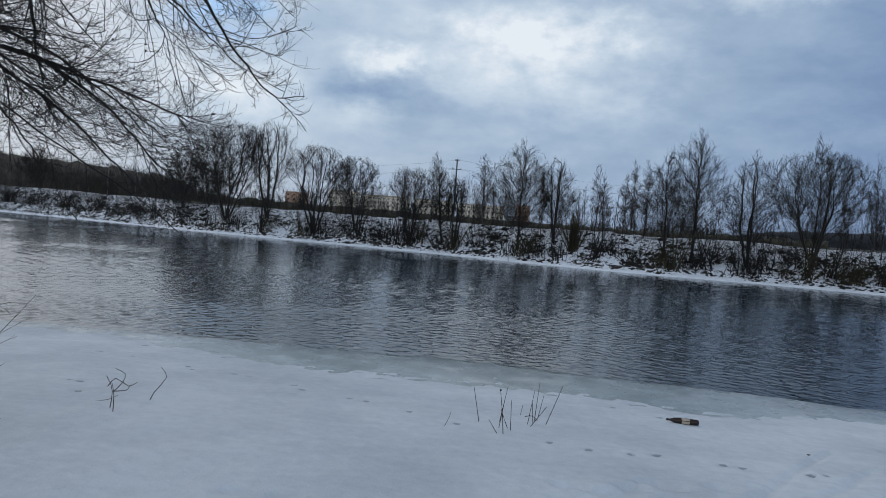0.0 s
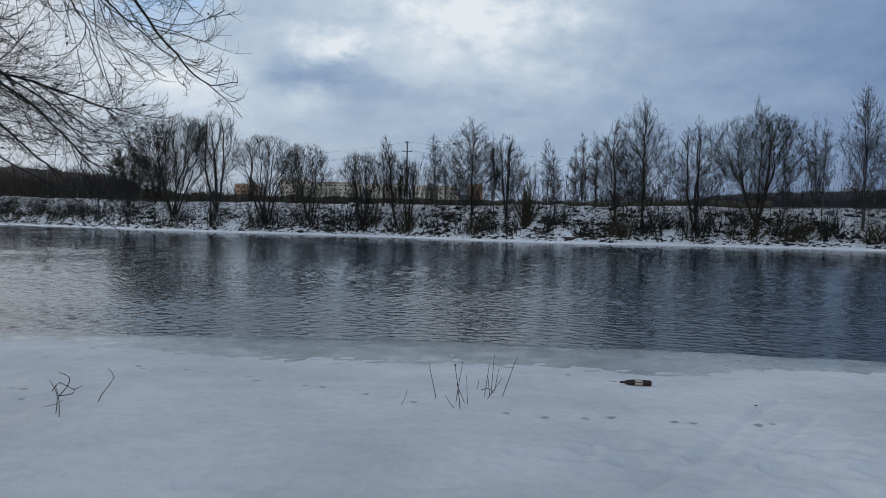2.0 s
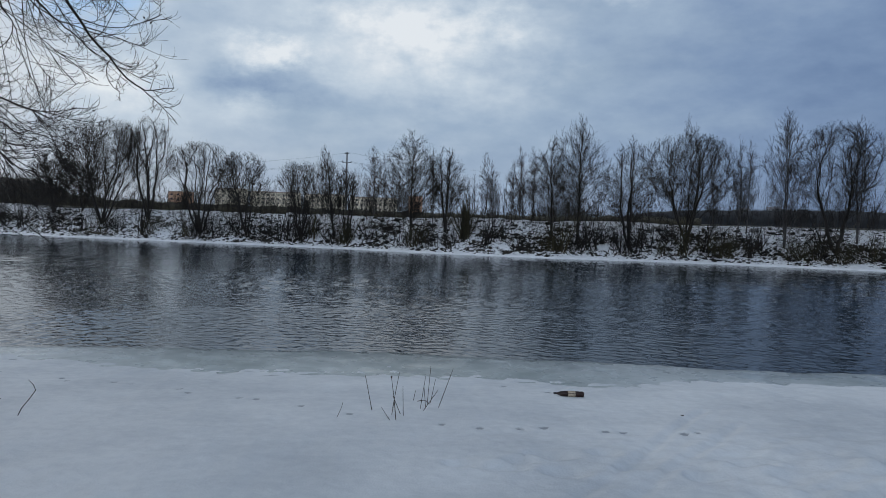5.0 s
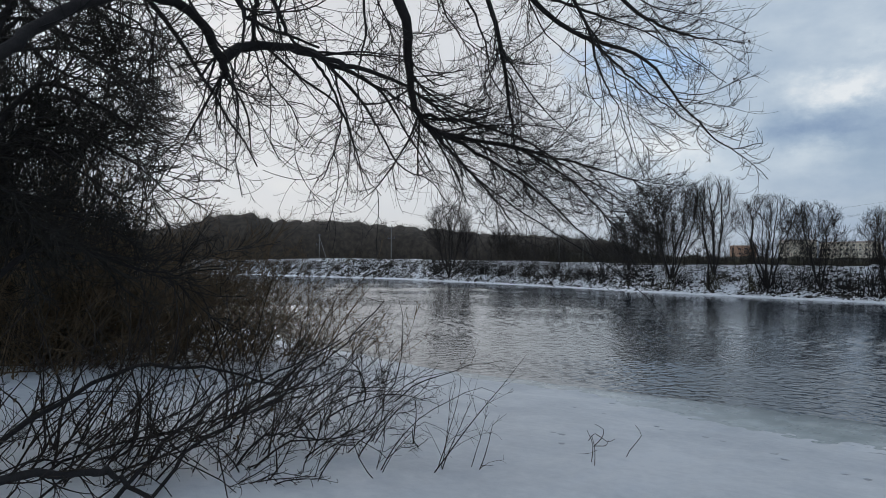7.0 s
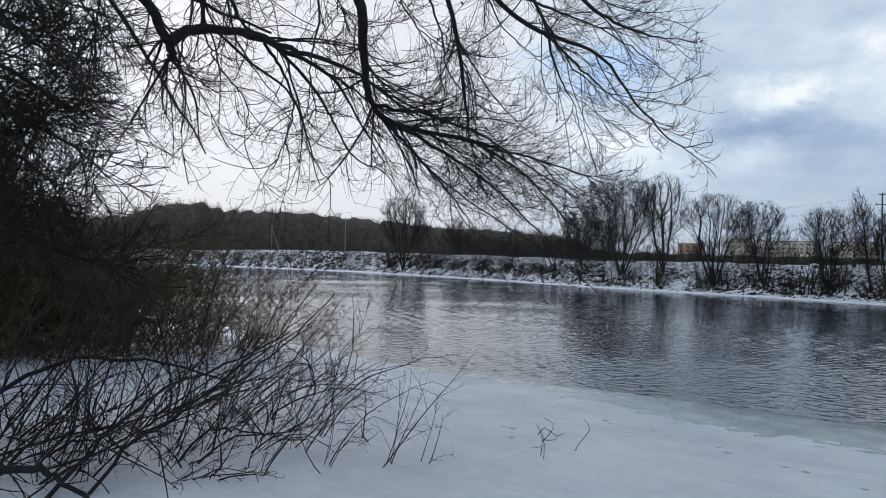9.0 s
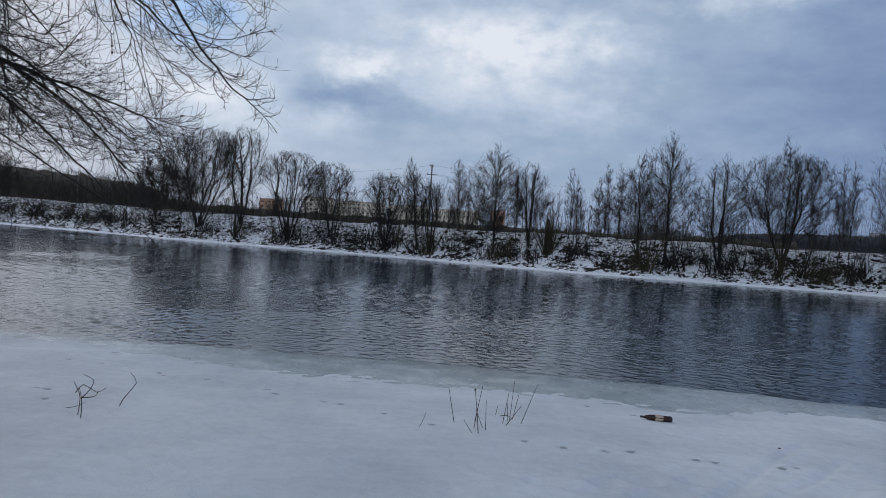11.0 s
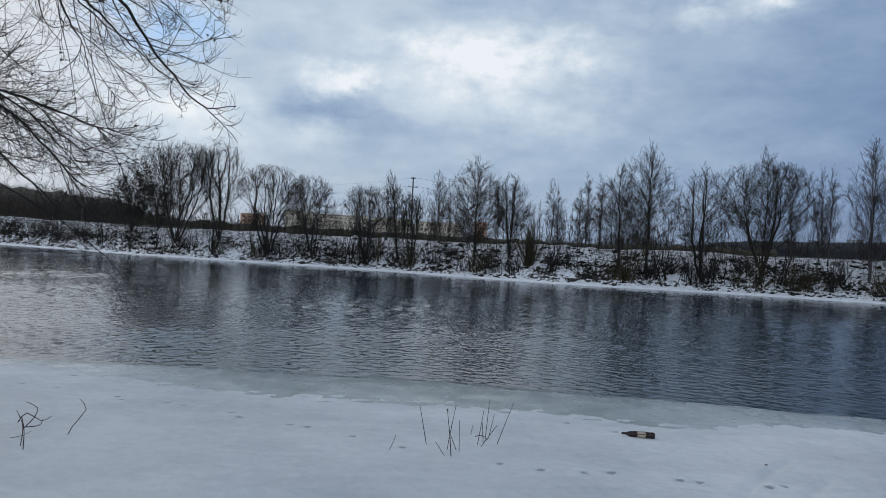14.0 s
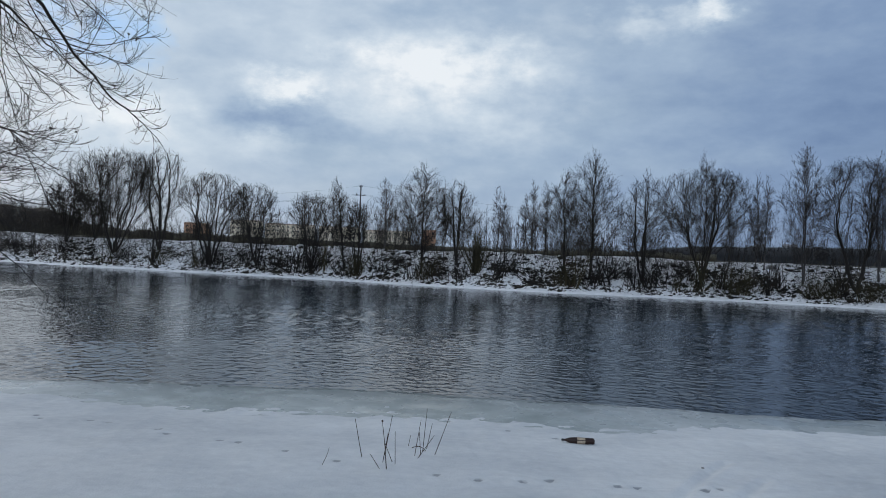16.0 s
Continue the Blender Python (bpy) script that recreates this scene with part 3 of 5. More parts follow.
def grow(rng, stems, spots, step, steep, climb):
    """Lets branches grow from the stems towards the spots that their tips should fill; gives the nodes and their parents."""
    pos, par = [], []
    for P in stems:
        for j, p in enumerate(P):
            par.append(-1 if j == 0 else len(pos) - 1)
            pos.append(p)
    pos, par = np.array(pos), np.array(par)
    head = np.zeros_like(pos)
    head[1:] = unit(pos[1:] - pos[par[1:].clip(0)])
    near = np.full(len(spots), np.inf)
    who = np.zeros(len(spots), int)
    free = np.ones(len(spots), bool)
    first, made = 0, np.zeros(len(pos), int)
    for _ in range(70):
        gap = spots[:, None] - pos[None, first:]
        rho = np.hypot(gap[..., 0], gap[..., 1])
        cost = np.hypot(rho, gap[..., 2] - steep * rho)
        j = cost.argmin(1)
        better = cost[np.arange(len(spots)), j] < near
        near[better], who[better] = cost[np.arange(len(spots)), j][better], j[better] + first
        free &= np.linalg.norm(gap, axis=2).min(1) > 1.25 * step
        if not free.any():
            break
        pull = np.zeros_like(pos)
        np.add.at(pull, who[free], unit(spots[free] - pos[who[free]]))
        grown = np.nonzero((np.abs(pull).sum(1) > 0) & (made < 3))[0]
        if not len(grown):
            break
        d = unit(unit(pull[grown]) + 0.55 * head[grown] + np.array([0, 0, climb]) + 0.20 * rng.normal(size=(len(grown), 3)))
        made[grown] += 1
        first = len(pos)
        pos = np.concatenate([pos, pos[grown] + d * step])
        par = np.concatenate([par, grown])
        head = np.concatenate([head, d])
        made = np.concatenate([made, np.zeros(len(grown), int)])
    return pos, par, head


def thickness(par, tip, power):
    """Each node as thick as what it carries."""
    load = np.zeros(len(par))
    for i in range(len(par) - 1, -1, -1):
        if load[i] == 0:
            load[i] = tip ** power
        if par[i] >= 0:
            load[par[i]] += load[i]
    return load ** (1 / power)


def chains(par, rad):
    """Runs of nodes from fork to tip, each fork followed along its thickest arm."""
    kids = [[] for _ in par]
    for i, p in enumerate(par):
        if p >= 0:
            kids[p].append(i)
    todo, out = [(-1, i) for i, p in enumerate(par) if p < 0], []
    while todo:
        p, i = todo.pop(0)
        line = [i] if p < 0 else [p, i]
        while kids[i]:
            order = sorted(kids[i], key=lambda c: -rad[c])
            todo += [(i, c) for c in order[1:]]
            i = order[0]
            line.append(i)
        out.append(line)
    return out


def tree(x, y, top, half, habit, seed, label, stems=1, lean=0.0, dense=1.0, name="tree", bark=None, twig=None, sink=0.1):
    """A bare tree: stems that fan out of the foot, boughs that fork on their way to fill the crown, and two orders of twigs along them."""
    rng = np.random.default_rng(seed)
    z = stand(x, y) - sink
    base = np.array([x, y, z])
    h = top - z
    bark, twig = bark or BARK, twig or TWIG
    S, slim = max(1, stems), habit == "slender"
    far = max(1.0, math.hypot(x, y) / 46) ** 0.5
    hs, ws = OUTLINE[habit]
    lump = rng.uniform(0, 6)

    def shell(f, a):
        return np.interp(f, hs, ws) * half * (1 + 0.12 * np.sin(2 * a + lump) + 0.10 * np.sin(3 * a + 9 * f + 2 * lump))

    # where the branches should end, spread evenly through the crown
    n = int({"vase": 330, "round": 340, "leader": 230, "slender": 110}[habit] * dense * min(1.5, max(0.3, half * h / {"vase": 13, "round": 12, "leader": 7.0, "slender": 3.0}[habit])))
    low = {"vase": 0.30, "round": 0.28, "leader": 0.20, "slender": 0.16}[habit]
    f = low + (0.975 - low) * rng.beta(1.15, 0.95, 4 * n)
    f = f[rng.uniform(0, 1, 4 * n) < np.interp(f, hs, ws) ** (1.0 if slim else 1.6) + 0.04][:n]
    a = rng.uniform(0, 2 * np.pi, len(f))
    r = shell(f, a) * np.sqrt(rng.uniform(0.10, 1.0, len(f)))
    spots = np.stack([r * np.cos(a) + lean * h * f, r * np.sin(a), f * h], -1) + base

    a = np.arange(S) * 2.4 + rng.uniform(-0.35, 0.35, S)
    reach = np.sqrt((np.arange(S) + (0.0 if S == 1 else 0.4)) / S)
    f = np.full(S, 0.80 if habit in ("leader", "slender") else 0.5) * rng.uniform(0.85, 1.0, S)
    r = np.interp(f, hs, ws) * half * reach * (0.3 if slim else 0.66)
    ends = np.stack([r * np.cos(a) + lean * h * f, r * np.sin(a), f * h], -1)
    bow = ends * np.array([[0.62, 0.62, 0.5]]) + rng.normal(0, 0.05 * half, (S, 3)) * [1, 1, 0.2]
    k = max(8, int(f.max() / 0.034))
    t = np.linspace(0, 1, k)[None, :, None]
    P = 2 * t * (1 - t) * bow[:, None] + t ** 2 * ends[:, None] + base
    P = P + np.concatenate([np.zeros((S, 1, 3)), np.cumsum(rng.normal(0, 0.0030 * h, (S, k - 1, 3)), 1) * [1, 1, 0.2]], 1)
    pos, par, head = grow(rng, P, spots, 0.034 * h, {"vase": 1.9, "round": 1.2, "leader": 1.1, "slender": 1.9}[habit], 0.12)

    rad = thickness(par, 1.0, 1.95)
    thick = (0.0102 * h + 0.012) * (1 if S == 1 else 1.45 / S ** 0.42) * (0.5 if slim else 1)
    rad = np.maximum(rad / rad[par < 0].mean() * thick, 0.0068 * far)
    lines = chains(par, rad)
    boughs = {}
    for line in lines[S:]:
        q, w = pos[line], rad[line].copy()
        w = np.maximum(0.72 * w, 0.0068 * far)
        w[0] = min(w[0], w[1] * 1.3)
        m = 3 if len(line) < 4 else 5 if len(line) < 8 else 9
        u, v = np.linspace(0, len(line) - 1, m), np.arange(len(line))
        boughs.setdefault(m, []).append((np.stack([np.interp(u, v, q[:, c]) for c in range(3)], -1), np.interp(u, v, w)))
    boughs = [(np.stack([q for q, _ in b]), np.stack([w for _, w in b])) for b in boughs.values()]

    # twigs along everything thin
    thin = np.nonzero((rad < 0.42 * thick) & (par >= 0) & ((pos[:, 2] - z) > (low - 0.04) * h))[0]
    at = rng.choice(thin, int(len(thin) * (1.8 if slim else 2.2)))
    w = rng.uniform(0, 1, (len(at), 1))
    start = pos[at] * (1 - w) + pos[par[at]] * w
    side = unit(np.cross(head[at], rng.normal(size=(len(at), 3))))
    d = unit(head[at] + side * rng.uniform(0.45, 1.1, (len(at), 1)) + np.array([0, 0, 0.10]))
    ln = h * rng.uniform(0.045, 0.115, len(at)) * (0.75 if slim else 1)
    P2 = run(rng, start, d, ln, 3, 0.08, (0, 0, 0.07), curl=0.06)
    R2 = np.tile(np.array([1.0, 0.85, 0.6]) * 0.0056 * far, (len(P2), 1))
    P3, R3 = sprout(rng, P2, R2, 3, 0.1, 1.0, 31, 10, 0.9, 0.8, 2, 0, (0, 0, 0.06), 0.0044 * far, fall=0.35, curl=0.03)
    groups = [(pos[line][None], rad[line][None]) for line in lines[:S]]
    for Q, r in ((P2, R2), (P3, R3)):
        rel = Q[:, -1] - base
        f = rel[:, 2] / h
        out = np.hypot(rel[:, 0] - lean * rel[:, 2], rel[:, 1]) > shell(f.clip(0, 1.0), np.arctan2(rel[:, 1], rel[:, 0])) * rng.uniform(1.0, 1.25, len(Q)) + 0.08 * half
        keep = ~(out | (f > rng.uniform(0.98, 1.05, len(Q))))
        groups.append((Q[keep], r[keep]))
    groups = fit_size(groups + boughs, base, h, half)
    root = tagged(new(name), label, "tree", "bare trees on the far bank")
    root.location = base
    nm = "trunk" if S == 1 else "stem"
    for Q, r in groups[:S]:
        r[:, 0] *= 1.35
        part(nm, tubes(nm, [(Q - base, r)], bark, 6), root)
    tagged(part("branchwork", tubes("branchwork", [(Q - base, r) for Q, r in groups[S + 2:]], bark, 4), root), kind="stuff")
    tagged(part("crown", tubes("crown", [(Q - base, r) for Q, r in groups[S:S + 2]], twig, 3), root), kind="stuff")
    return root


def shrub(x, y, top, half, seed, label, stems=30, mat=None, spread=45, lean=(0, 0), dense=1.0, rmin=0.004, patch=0.25, group="bank shrubs", name="shrub", z=None, lift=0.05, fit=True, levels=(5, 4), stout=1.0, curl=0.06, reach=(0.55, 1.1), wob=0.04, kk=2):
    rng = np.random.default_rng(seed)
    base = np.array([x, y, (stand(x, y) if z is None else z) - 0.06])
    h = top - base[2]
    nk = 9 if kk > 2 else 5
    a = rng.uniform(0, 2 * np.pi, stems)
    s = np.radians(np.abs(rng.normal(0, spread * 0.6, stems)))
    d = unit(np.stack([np.cos(a) * np.sin(s) + lean[0], np.sin(a) * np.sin(s) + lean[1], np.cos(s)], -1))
    start = base + np.stack([rng.normal(0, patch, stems), rng.normal(0, patch, stems), 0 * a], -1)
    P = run(rng, start, d, h * rng.uniform(reach[0], reach[1], stems), nk, wob, (0, 0, lift), curl=curl)
    R = np.tile(np.linspace(1, 0.3, nk), (stems, 1)) * stout * (0.006 + 0.006 * h) * rng.uniform(0.6, 1.2, (stems, 1))
    P1, R1 = sprout(rng, P, R, int(levels[0] * dense), 0.12, 1.0, 34, 12, 0.48, 0.55, 4 if kk > 2 else 3, wob, (0, 0, 0.03), rmin, curl=curl)
    P2, R2 = sprout(rng, P1, R1, int(levels[1] * dense), 0.1, 1.0, 36, 12, 0.55, 0.7, kk, wob, (0, 0, 0.03), rmin * 0.8, curl=curl)
    G = [(P, R), (P1, R1), (P2, R2)]
    if len(levels) > 2:
        G.append(sprout(rng, P2, R2, levels[2], 0.1, 1.0, 38, 12, 0.6, 0.8, kk, wob, (0, 0, 0.0), rmin * 0.7, curl=curl))
    if fit:
        G = fit_size(G, base, h, half)
    root = tagged(new(name), label, "shrub", group)
    root.location = base
    tagged(part("branchwork", tubes("branchwork", [(G[0][0] - base, G[0][1])], mat or TWIG, 4), root), kind="stuff")
    tagged(part("crown", tubes("crown", [(P - base, R) for P, R in G[1:]], mat or TWIG, 3), root), kind="stuff")
    return root


DARK = "bare dark deciduous tree with fine upright twigs on the snowy bank"
MULTI = "bare many-stemmed willow fanning out from the snowy bank"
SLIM = "slender pale bare birch on top of the snowy bank"
tree(-25.0, 56.0, 6.3, 1.6, "vase", 1, DARK, 4)
tree(-22.6, 55.3, 5.4, 1.3, "vase", 31, DARK, 4)
tree(-20.1, 52.4, 8.3, 2.8, "vase", 2, MULTI, 9, name="willow")
tree(-16.7, 51.6, 8.45, 1.5, "round", 3, MULTI, 7, dense=1.2, name="willow")
tree(-12.4, 48.7, 6.6, 2.0, "round", 4, MULTI, 8, name="willow")
tree(-9.15, 47.5, 5.9, 1.65, "round", 5, DARK, 4, lean=-0.06)
tree(-5.46, 45.6, 5.3, 1.3, "vase", 6, DARK, 5)
tree(-3.3, 44.7, 6.15, 1.15, "leader", 7, DARK, 1, lean=-0.14)
tree(-2.5, 44.0, 4.85, 0.75, "vase", 8, DARK, 5)
tree(-0.98, 46.1, 6.4, 0.65, "slender", 9, SLIM, 2, name="birch", bark=BIRCH, twig=BIRCH_TWIG)
tree(1.29, 42.3, 6.95, 1.75, "leader", 10, "tall bare alder with a straight leader on the snowy bank", 1, dense=1.3, name="alder")
tree(2.6, 42.7, 6.1, 0.42, "slender", 11, SLIM, 1, name="birch", bark=BIRCH, twig=BIRCH_TWIG)
tree(3.32, 42.1, 6.05, 1.15, "leader", 12, DARK, 3)
tree(5.64, 42.2, 5.9, 0.42, "slender", 14, SLIM, 1, name="birch", twig=BIRCH_TWIG)
tree(5.9, 40.9, 5.35, 0.42, "slender", 15, SLIM, 1, name="birch", twig=BIRCH_TWIG)
tree(7.14, 41.7, 5.4, 0.45, "slender", 16, SLIM, 1, name="birch", twig=BIRCH_TWIG)
tree(7.7, 42.1, 6.25, 0.52, "slender", 17, SLIM, 1, name="birch", bark=BIRCH, twig=BIRCH_TWIG)
tree(8.3, 41.5, 6.2, 0.55, "slender", 18, SLIM, 1, name="birch", twig=BIRCH_TWIG)
tree(9.08, 39.8, 6.65, 1.15, "leader", 19, DARK, 1)
tree(10.36, 39.1, 7.65, 1.6, "leader", 20, "tall bare alder with a straight leader on the snowy bank", 1, dense=1.2, name="alder")
tree(12.96, 38.2, 6.6, 1.25, "leader", 21, DARK, 3)
tree(16.1, 38.0, 6.85, 2.35, "round", 22, MULTI, 5, dense=1.05, name="willow")
tree(16.2, 38.2, 7.7, 0.75, "slender", 52, DARK, 1, dense=1.4)
tree(17.97, 38.8, 6.3, 0.55, "slender", 23, SLIM, 1, name="birch", bark=BIRCH, twig=BIRCH_TWIG)
tree(18.56, 37.2, 6.55, 0.5, "slender", 24, SLIM, 1, name="birch", bark=BIRCH, twig=BIRCH_TWIG)
tree(19.35, 37.7, 6.6, 0.55, "slender", 25, SLIM, 1, name="birch", bark=BIRCH, twig=BIRCH_TWIG)
tree(20.5, 36.0, 7.95, 1.0, "slender", 26, "tall pale birch with two stems on the snowy bank", 2, dense=2.2, name="birch", bark=BIRCH, twig=BIRCH_TWIG)
tree(22.5, 34.7, 7.3, 1.7, "round", 27, "broad dark bare oak on the snowy bank", 2, dense=1.3, name="oak")
tree(23.8, 35.0, 7.6, 0.6, "slender", 28, SLIM, 2, name="birch", bark=BIRCH, twig=BIRCH_TWIG)
tree(26.0, 33.6, 6.6, 1.2, "leader", 29, DARK, 2)
tree(-53.8, 69.0, 9.5, 2.7, "vase", 30, MULTI, 6, dense=0.5, name="willow")
tree(-52.0, 70.0, 7.8, 1.0, "slender", 33, SLIM, 3, name="birch", bark=BIRCH, twig=BIRCH_TWIG)
tree(-53.0, 79.7, 7.7, 1.7, "leader", 34, DARK, 2)

BROWN = "dense dark leafless shrub growing out of the snowy bank"
OLIVE = "olive-brown leafless osier shrub on the snowy bank"
for i, (sx, off, top, half, mat, st) in enumerate((
        (-29.5, 1.4, 2.5, 2.2, TWIG, 60), (-33.5, 1.6, 2.6, 1.6, TWIG, 40), (-24.2, 1.6, 2.4, 1.7, TWIG, 50), (-15.9, 1.0, 1.75, 1.3, OSIER, 40), (-12.3, 0.9, 2.3, 1.1, TWIG, 45),
        (-7.6, 1.2, 1.9, 1.3, TWIG, 36), (-5.5, 0.9, 2.2, 1.3, TWIG, 50), (-2.5, 0.8, 2.1, 1.0, OSIER, 46), (1.5, 0.8, 1.7, 0.6, OSIER, 30), (4.36, 1.6, 3.7, 0.85, OSIER, 60),
        (2.6, 1.0, 1.6, 0.9, TWIG, 30), (8.8, 0.9, 1.9, 0.9, OSIER, 34), (10.1, 1.0, 1.7, 0.8, TWIG, 30), (13.0, 0.9, 1.9, 0.9, TWIG, 40), (14.6, 0.8, 1.3, 0.6, OSIER, 30),
        (17.4, 0.8, 2.0, 1.1, OSIER, 60), (20.8, 0.9, 1.8, 1.2, OSIER, 60), (22.6, 0.8, 1.5, 0.9, OSIER, 50), (25.0, 0.9, 1.9, 1.2, OSIER, 50),
        (-160, 1.6, 3.8, 2.6, TWIG, 40), (-143, 1.4, 3.6, 2.4, TWIG, 40), (-128, 1.6, 3.6, 2.2, TWIG, 40), (-117, 1.4, 3.0, 2.0, TWIG, 40), (-108, 1.7, 3.4, 2.0, TWIG, 40), (-100, 1.3, 3.0, 1.8, TWIG, 40), (-92, 1.5, 2.9, 1.7, TWIG, 40), (-84, 1.5, 2.4, 1.3, TWIG, 40), (-76, 1.5, 2.8, 1.6, TWIG, 40), (-70, 1.5, 2.7, 1.5, TWIG, 40), (-64, 1.5, 2.6, 1.6, TWIG, 40), (-57, 1.3, 3.2, 1.8, TWIG, 60), (-51, 1.6, 2.9, 2.2, TWIG, 50),
        (-46.5, 1.5, 3.2, 2.2, TWIG, 60), (-42, 1.5, 2.8, 2.0, TWIG, 50), (-38, 1.5, 2.9, 1.8, TWIG, 50), (-19.0, 1.2, 2.0, 1.2, TWIG, 30), (-10.0, 1.4, 2.4, 1.0, TWIG, 24), (0.0, 1.6, 1.9, 0.8, TWIG, 20), (6.3, 1.5, 2.2, 0.8, TWIG, 20), (11.6, 1.6, 2.2, 0.8, TWIG, 20), (15.0, 1.7, 2.5, 0.9, TWIG, 24), (19.2, 1.4, 2.2, 0.7, TWIG, 20))):
    shrub(sx, float(far_edge(np.array([sx]))[0]) + off, top, half, 100 + i, OLIVE if mat is OSIER else BROWN, st, mat, stout=1.3, levels=(5, 3))
# broad bushes round the feet of the trees
rng = np.random.default_rng(160)
for i, (sx, off) in enumerate(((-43.0, 1.3), (-40.5, 1.0), (-38.5, 1.4), (-36.0, 1.0), (-34.2, 1.3), (-32.0, 0.9), (-30.6, 1.2), (-28.6, 1.0), (-27.0, 1.0), (-21.4, 0.9), (-20.0, 0.8), (-18.4, 1.3), (-16.6, 0.8), (-14.2, 1.2), (-13.3, 0.8), (-11.3, 0.9), (-9.0, 1.0), (-6.4, 0.8), (-4.6, 1.1), (-3.4, 0.8), (-1.2, 1.3), (0.7, 0.8), (2.0, 1.2), (3.5, 0.8), (5.4, 1.0),
                               (7.4, 0.9), (9.3, 0.8), (10.8, 1.1), (12.3, 0.8), (13.6, 1.1), (15.7, 0.9), (16.8, 1.2), (18.6, 0.9), (21.6, 1.0), (23.8, 1.0), (27.0, 1.0))):
    shrub(sx, float(far_edge(np.array([sx]))[0]) + off, rng.uniform(1.5, 2.8), rng.uniform(0.7, 1.2), 1600 + i, "spreading dark leafless bush at the foot of the trees", 16, OSIER if i % 4 == 2 else TWIG, 62, stout=1.8, rmin=0.008, lift=0.02, levels=(4, 2), group="bank shrubs")
for i, (sx, off, top, half) in enumerate(((-46, 5, 5.6, 2.6), (-42, 5, 5.8, 2.6), (-38, 5, 6.0, 2.6), (-34, 5, 5.8, 2.4), (-31.5, 6, 5.8, 2.4), (-29.5, 5, 5.4, 2.3), (-26.5, 4.5, 5.0, 2.2), (-23.5, 4.5, 4.6, 1.9), (-18.3, 4.5, 3.9, 1.6), (-14.4, 4.5, 3.7, 1.6), (-10.6, 5, 3.6, 1.5), (-7.4, 5, 3.5, 1.6), (-1.0, 5, 3.4, 1.4))):
    shrub(sx, float(far_edge(np.array([sx]))[0]) + off, top, half, 1700 + i, "dense brown leafless thicket on top of the bank", 48 if i < 3 else 26, HEDGETWIG, 55, stout=0.8, rmin=0.008, levels=(6, 4), patch=0.9)


# ---------------------------------------------------------------- brush, stones and dead grass on the far bank
def scatter_bank():
    rng = np.random.default_rng(500)
    # clods and stones that show through the snow
    n = 22000
    x = np.where(rng.random(n) < 0.65, rng.uniform(-40, 30, n), -40 - 145 * rng.beta(1.0, 1.6, n))
    off = rng.beta(1.3, np.where(x < -40, 1.4, 2.0), n) * 3.5 + 0.26
    keep = waves(x, off * 3, 501, 14, 1.2, 6) + rng.normal(0, 0.5, n) > 0.1
    x, off = x[keep], off[keep]
    y = far_edge(x) + off
    z = bank_height(off, x)
    size = rng.lognormal(-2.9, 0.5, len(x)).clip(0.03, 0.2) * np.interp(x, [-70, -35], [1.9, 1.0])
    co = np.array([(1, 0, 0), (0.2, 0.9, 0.1), (-1, 0.2, 0), (-0.1, -1, 0), (0.1, 0, 1), (0.5, 0.5, 0.6), (0, 0, -1)])
    fa = np.array([(0, 1, 5), (1, 4, 5), (4, 0, 5), (1, 2, 4), (2, 3, 4), (3, 0, 4), (1, 0, 6), (2, 1, 6), (3, 2, 6), (0, 3, 6)])
    shape = co[None] * rng.uniform(0.65, 1.35, (len(x), len(co), 1))
    shape = shape * (size[:, None] * np.stack([rng.uniform(0.8, 1.8, len(x)), rng.uniform(0.7, 1.3, len(x)), rng.uniform(0.4, 0.8, len(x))], -1))[:, None, :]
    V = shape + np.stack([x, y, z], -1)[:, None, :]
    F = fa[None] + (np.arange(len(x)) * len(co))[:, None, None]
    tagged(new("bank_stones", mesh_np("bank_stones", V.reshape(-1, 3), F.reshape(-1, 3), [CLOD], True)), "dark wet clods and stones poking through bank snow", "stones", kind="stuff")
    # dead grass, bramble and twigs
    n = 5500
    x = np.where(rng.random(n) < 0.8, rng.uniform(-40, 30, n), -40 - 145 * rng.beta(1.0, 1.6, n))
    off = rng.uniform(0.7, 4.2, n)
    keep = waves(x, off * 2, 503, 14, 0.8, 5) + rng.normal(0, 0.4, n) > 0.0
    x, off = x[keep], off[keep]
    start = np.stack([x, far_edge(x) + off, bank_height(off, x) - 0.03], -1)
    d = unit(np.stack([rng.normal(0, 0.6, len(x)), rng.normal(-0.2, 0.5, len(x)), rng.uniform(0.3, 1, len(x))], -1))
    P = run(rng, start, d, rng.uniform(0.15, 0.6, len(x)), 4, 0.15, (0, 0, -0.12))
    R = np.tile(np.array([1, 0.8, 0.6, 0.3]), (len(x), 1)) * rng.uniform(0.005, 0.011, (len(x), 1))
    tagged(new("dead_grass", tubes("dead_grass", [(P, R)], DRY, 3)), "dead brown grass and bramble on the snowy bank", "grass", kind="stuff")
    # thin saplings all along the bank
    n = 450
    x = np.concatenate([rng.uniform(-40, 30, n), rng.uniform(-110, -40, 180)])
    off = rng.uniform(0.7, 4.5, len(x))
    start = np.stack([x, far_edge(x) + off, bank_height(off, x) - 0.05], -1)
    d = unit(np.stack([rng.normal(0, 0.25, len(x)), rng.normal(0, 0.2, len(x)), np.ones(len(x))], -1))
    P = run(rng, start, d, rng.uniform(0.6, 2.2, len(x)), 6, 0.06, (0, 0, 0.03))
    R = np.tile(np.linspace(1, 0.25, 6), (len(x), 1)) * rng.uniform(0.008, 0.016, (len(x), 1))
    P1, R1 = sprout(rng, P, R, 6, 0.2, 1.0, 32, 10, 0.4, 0.5, 3, 0.08, (0, 0, 0.05), 0.0045)
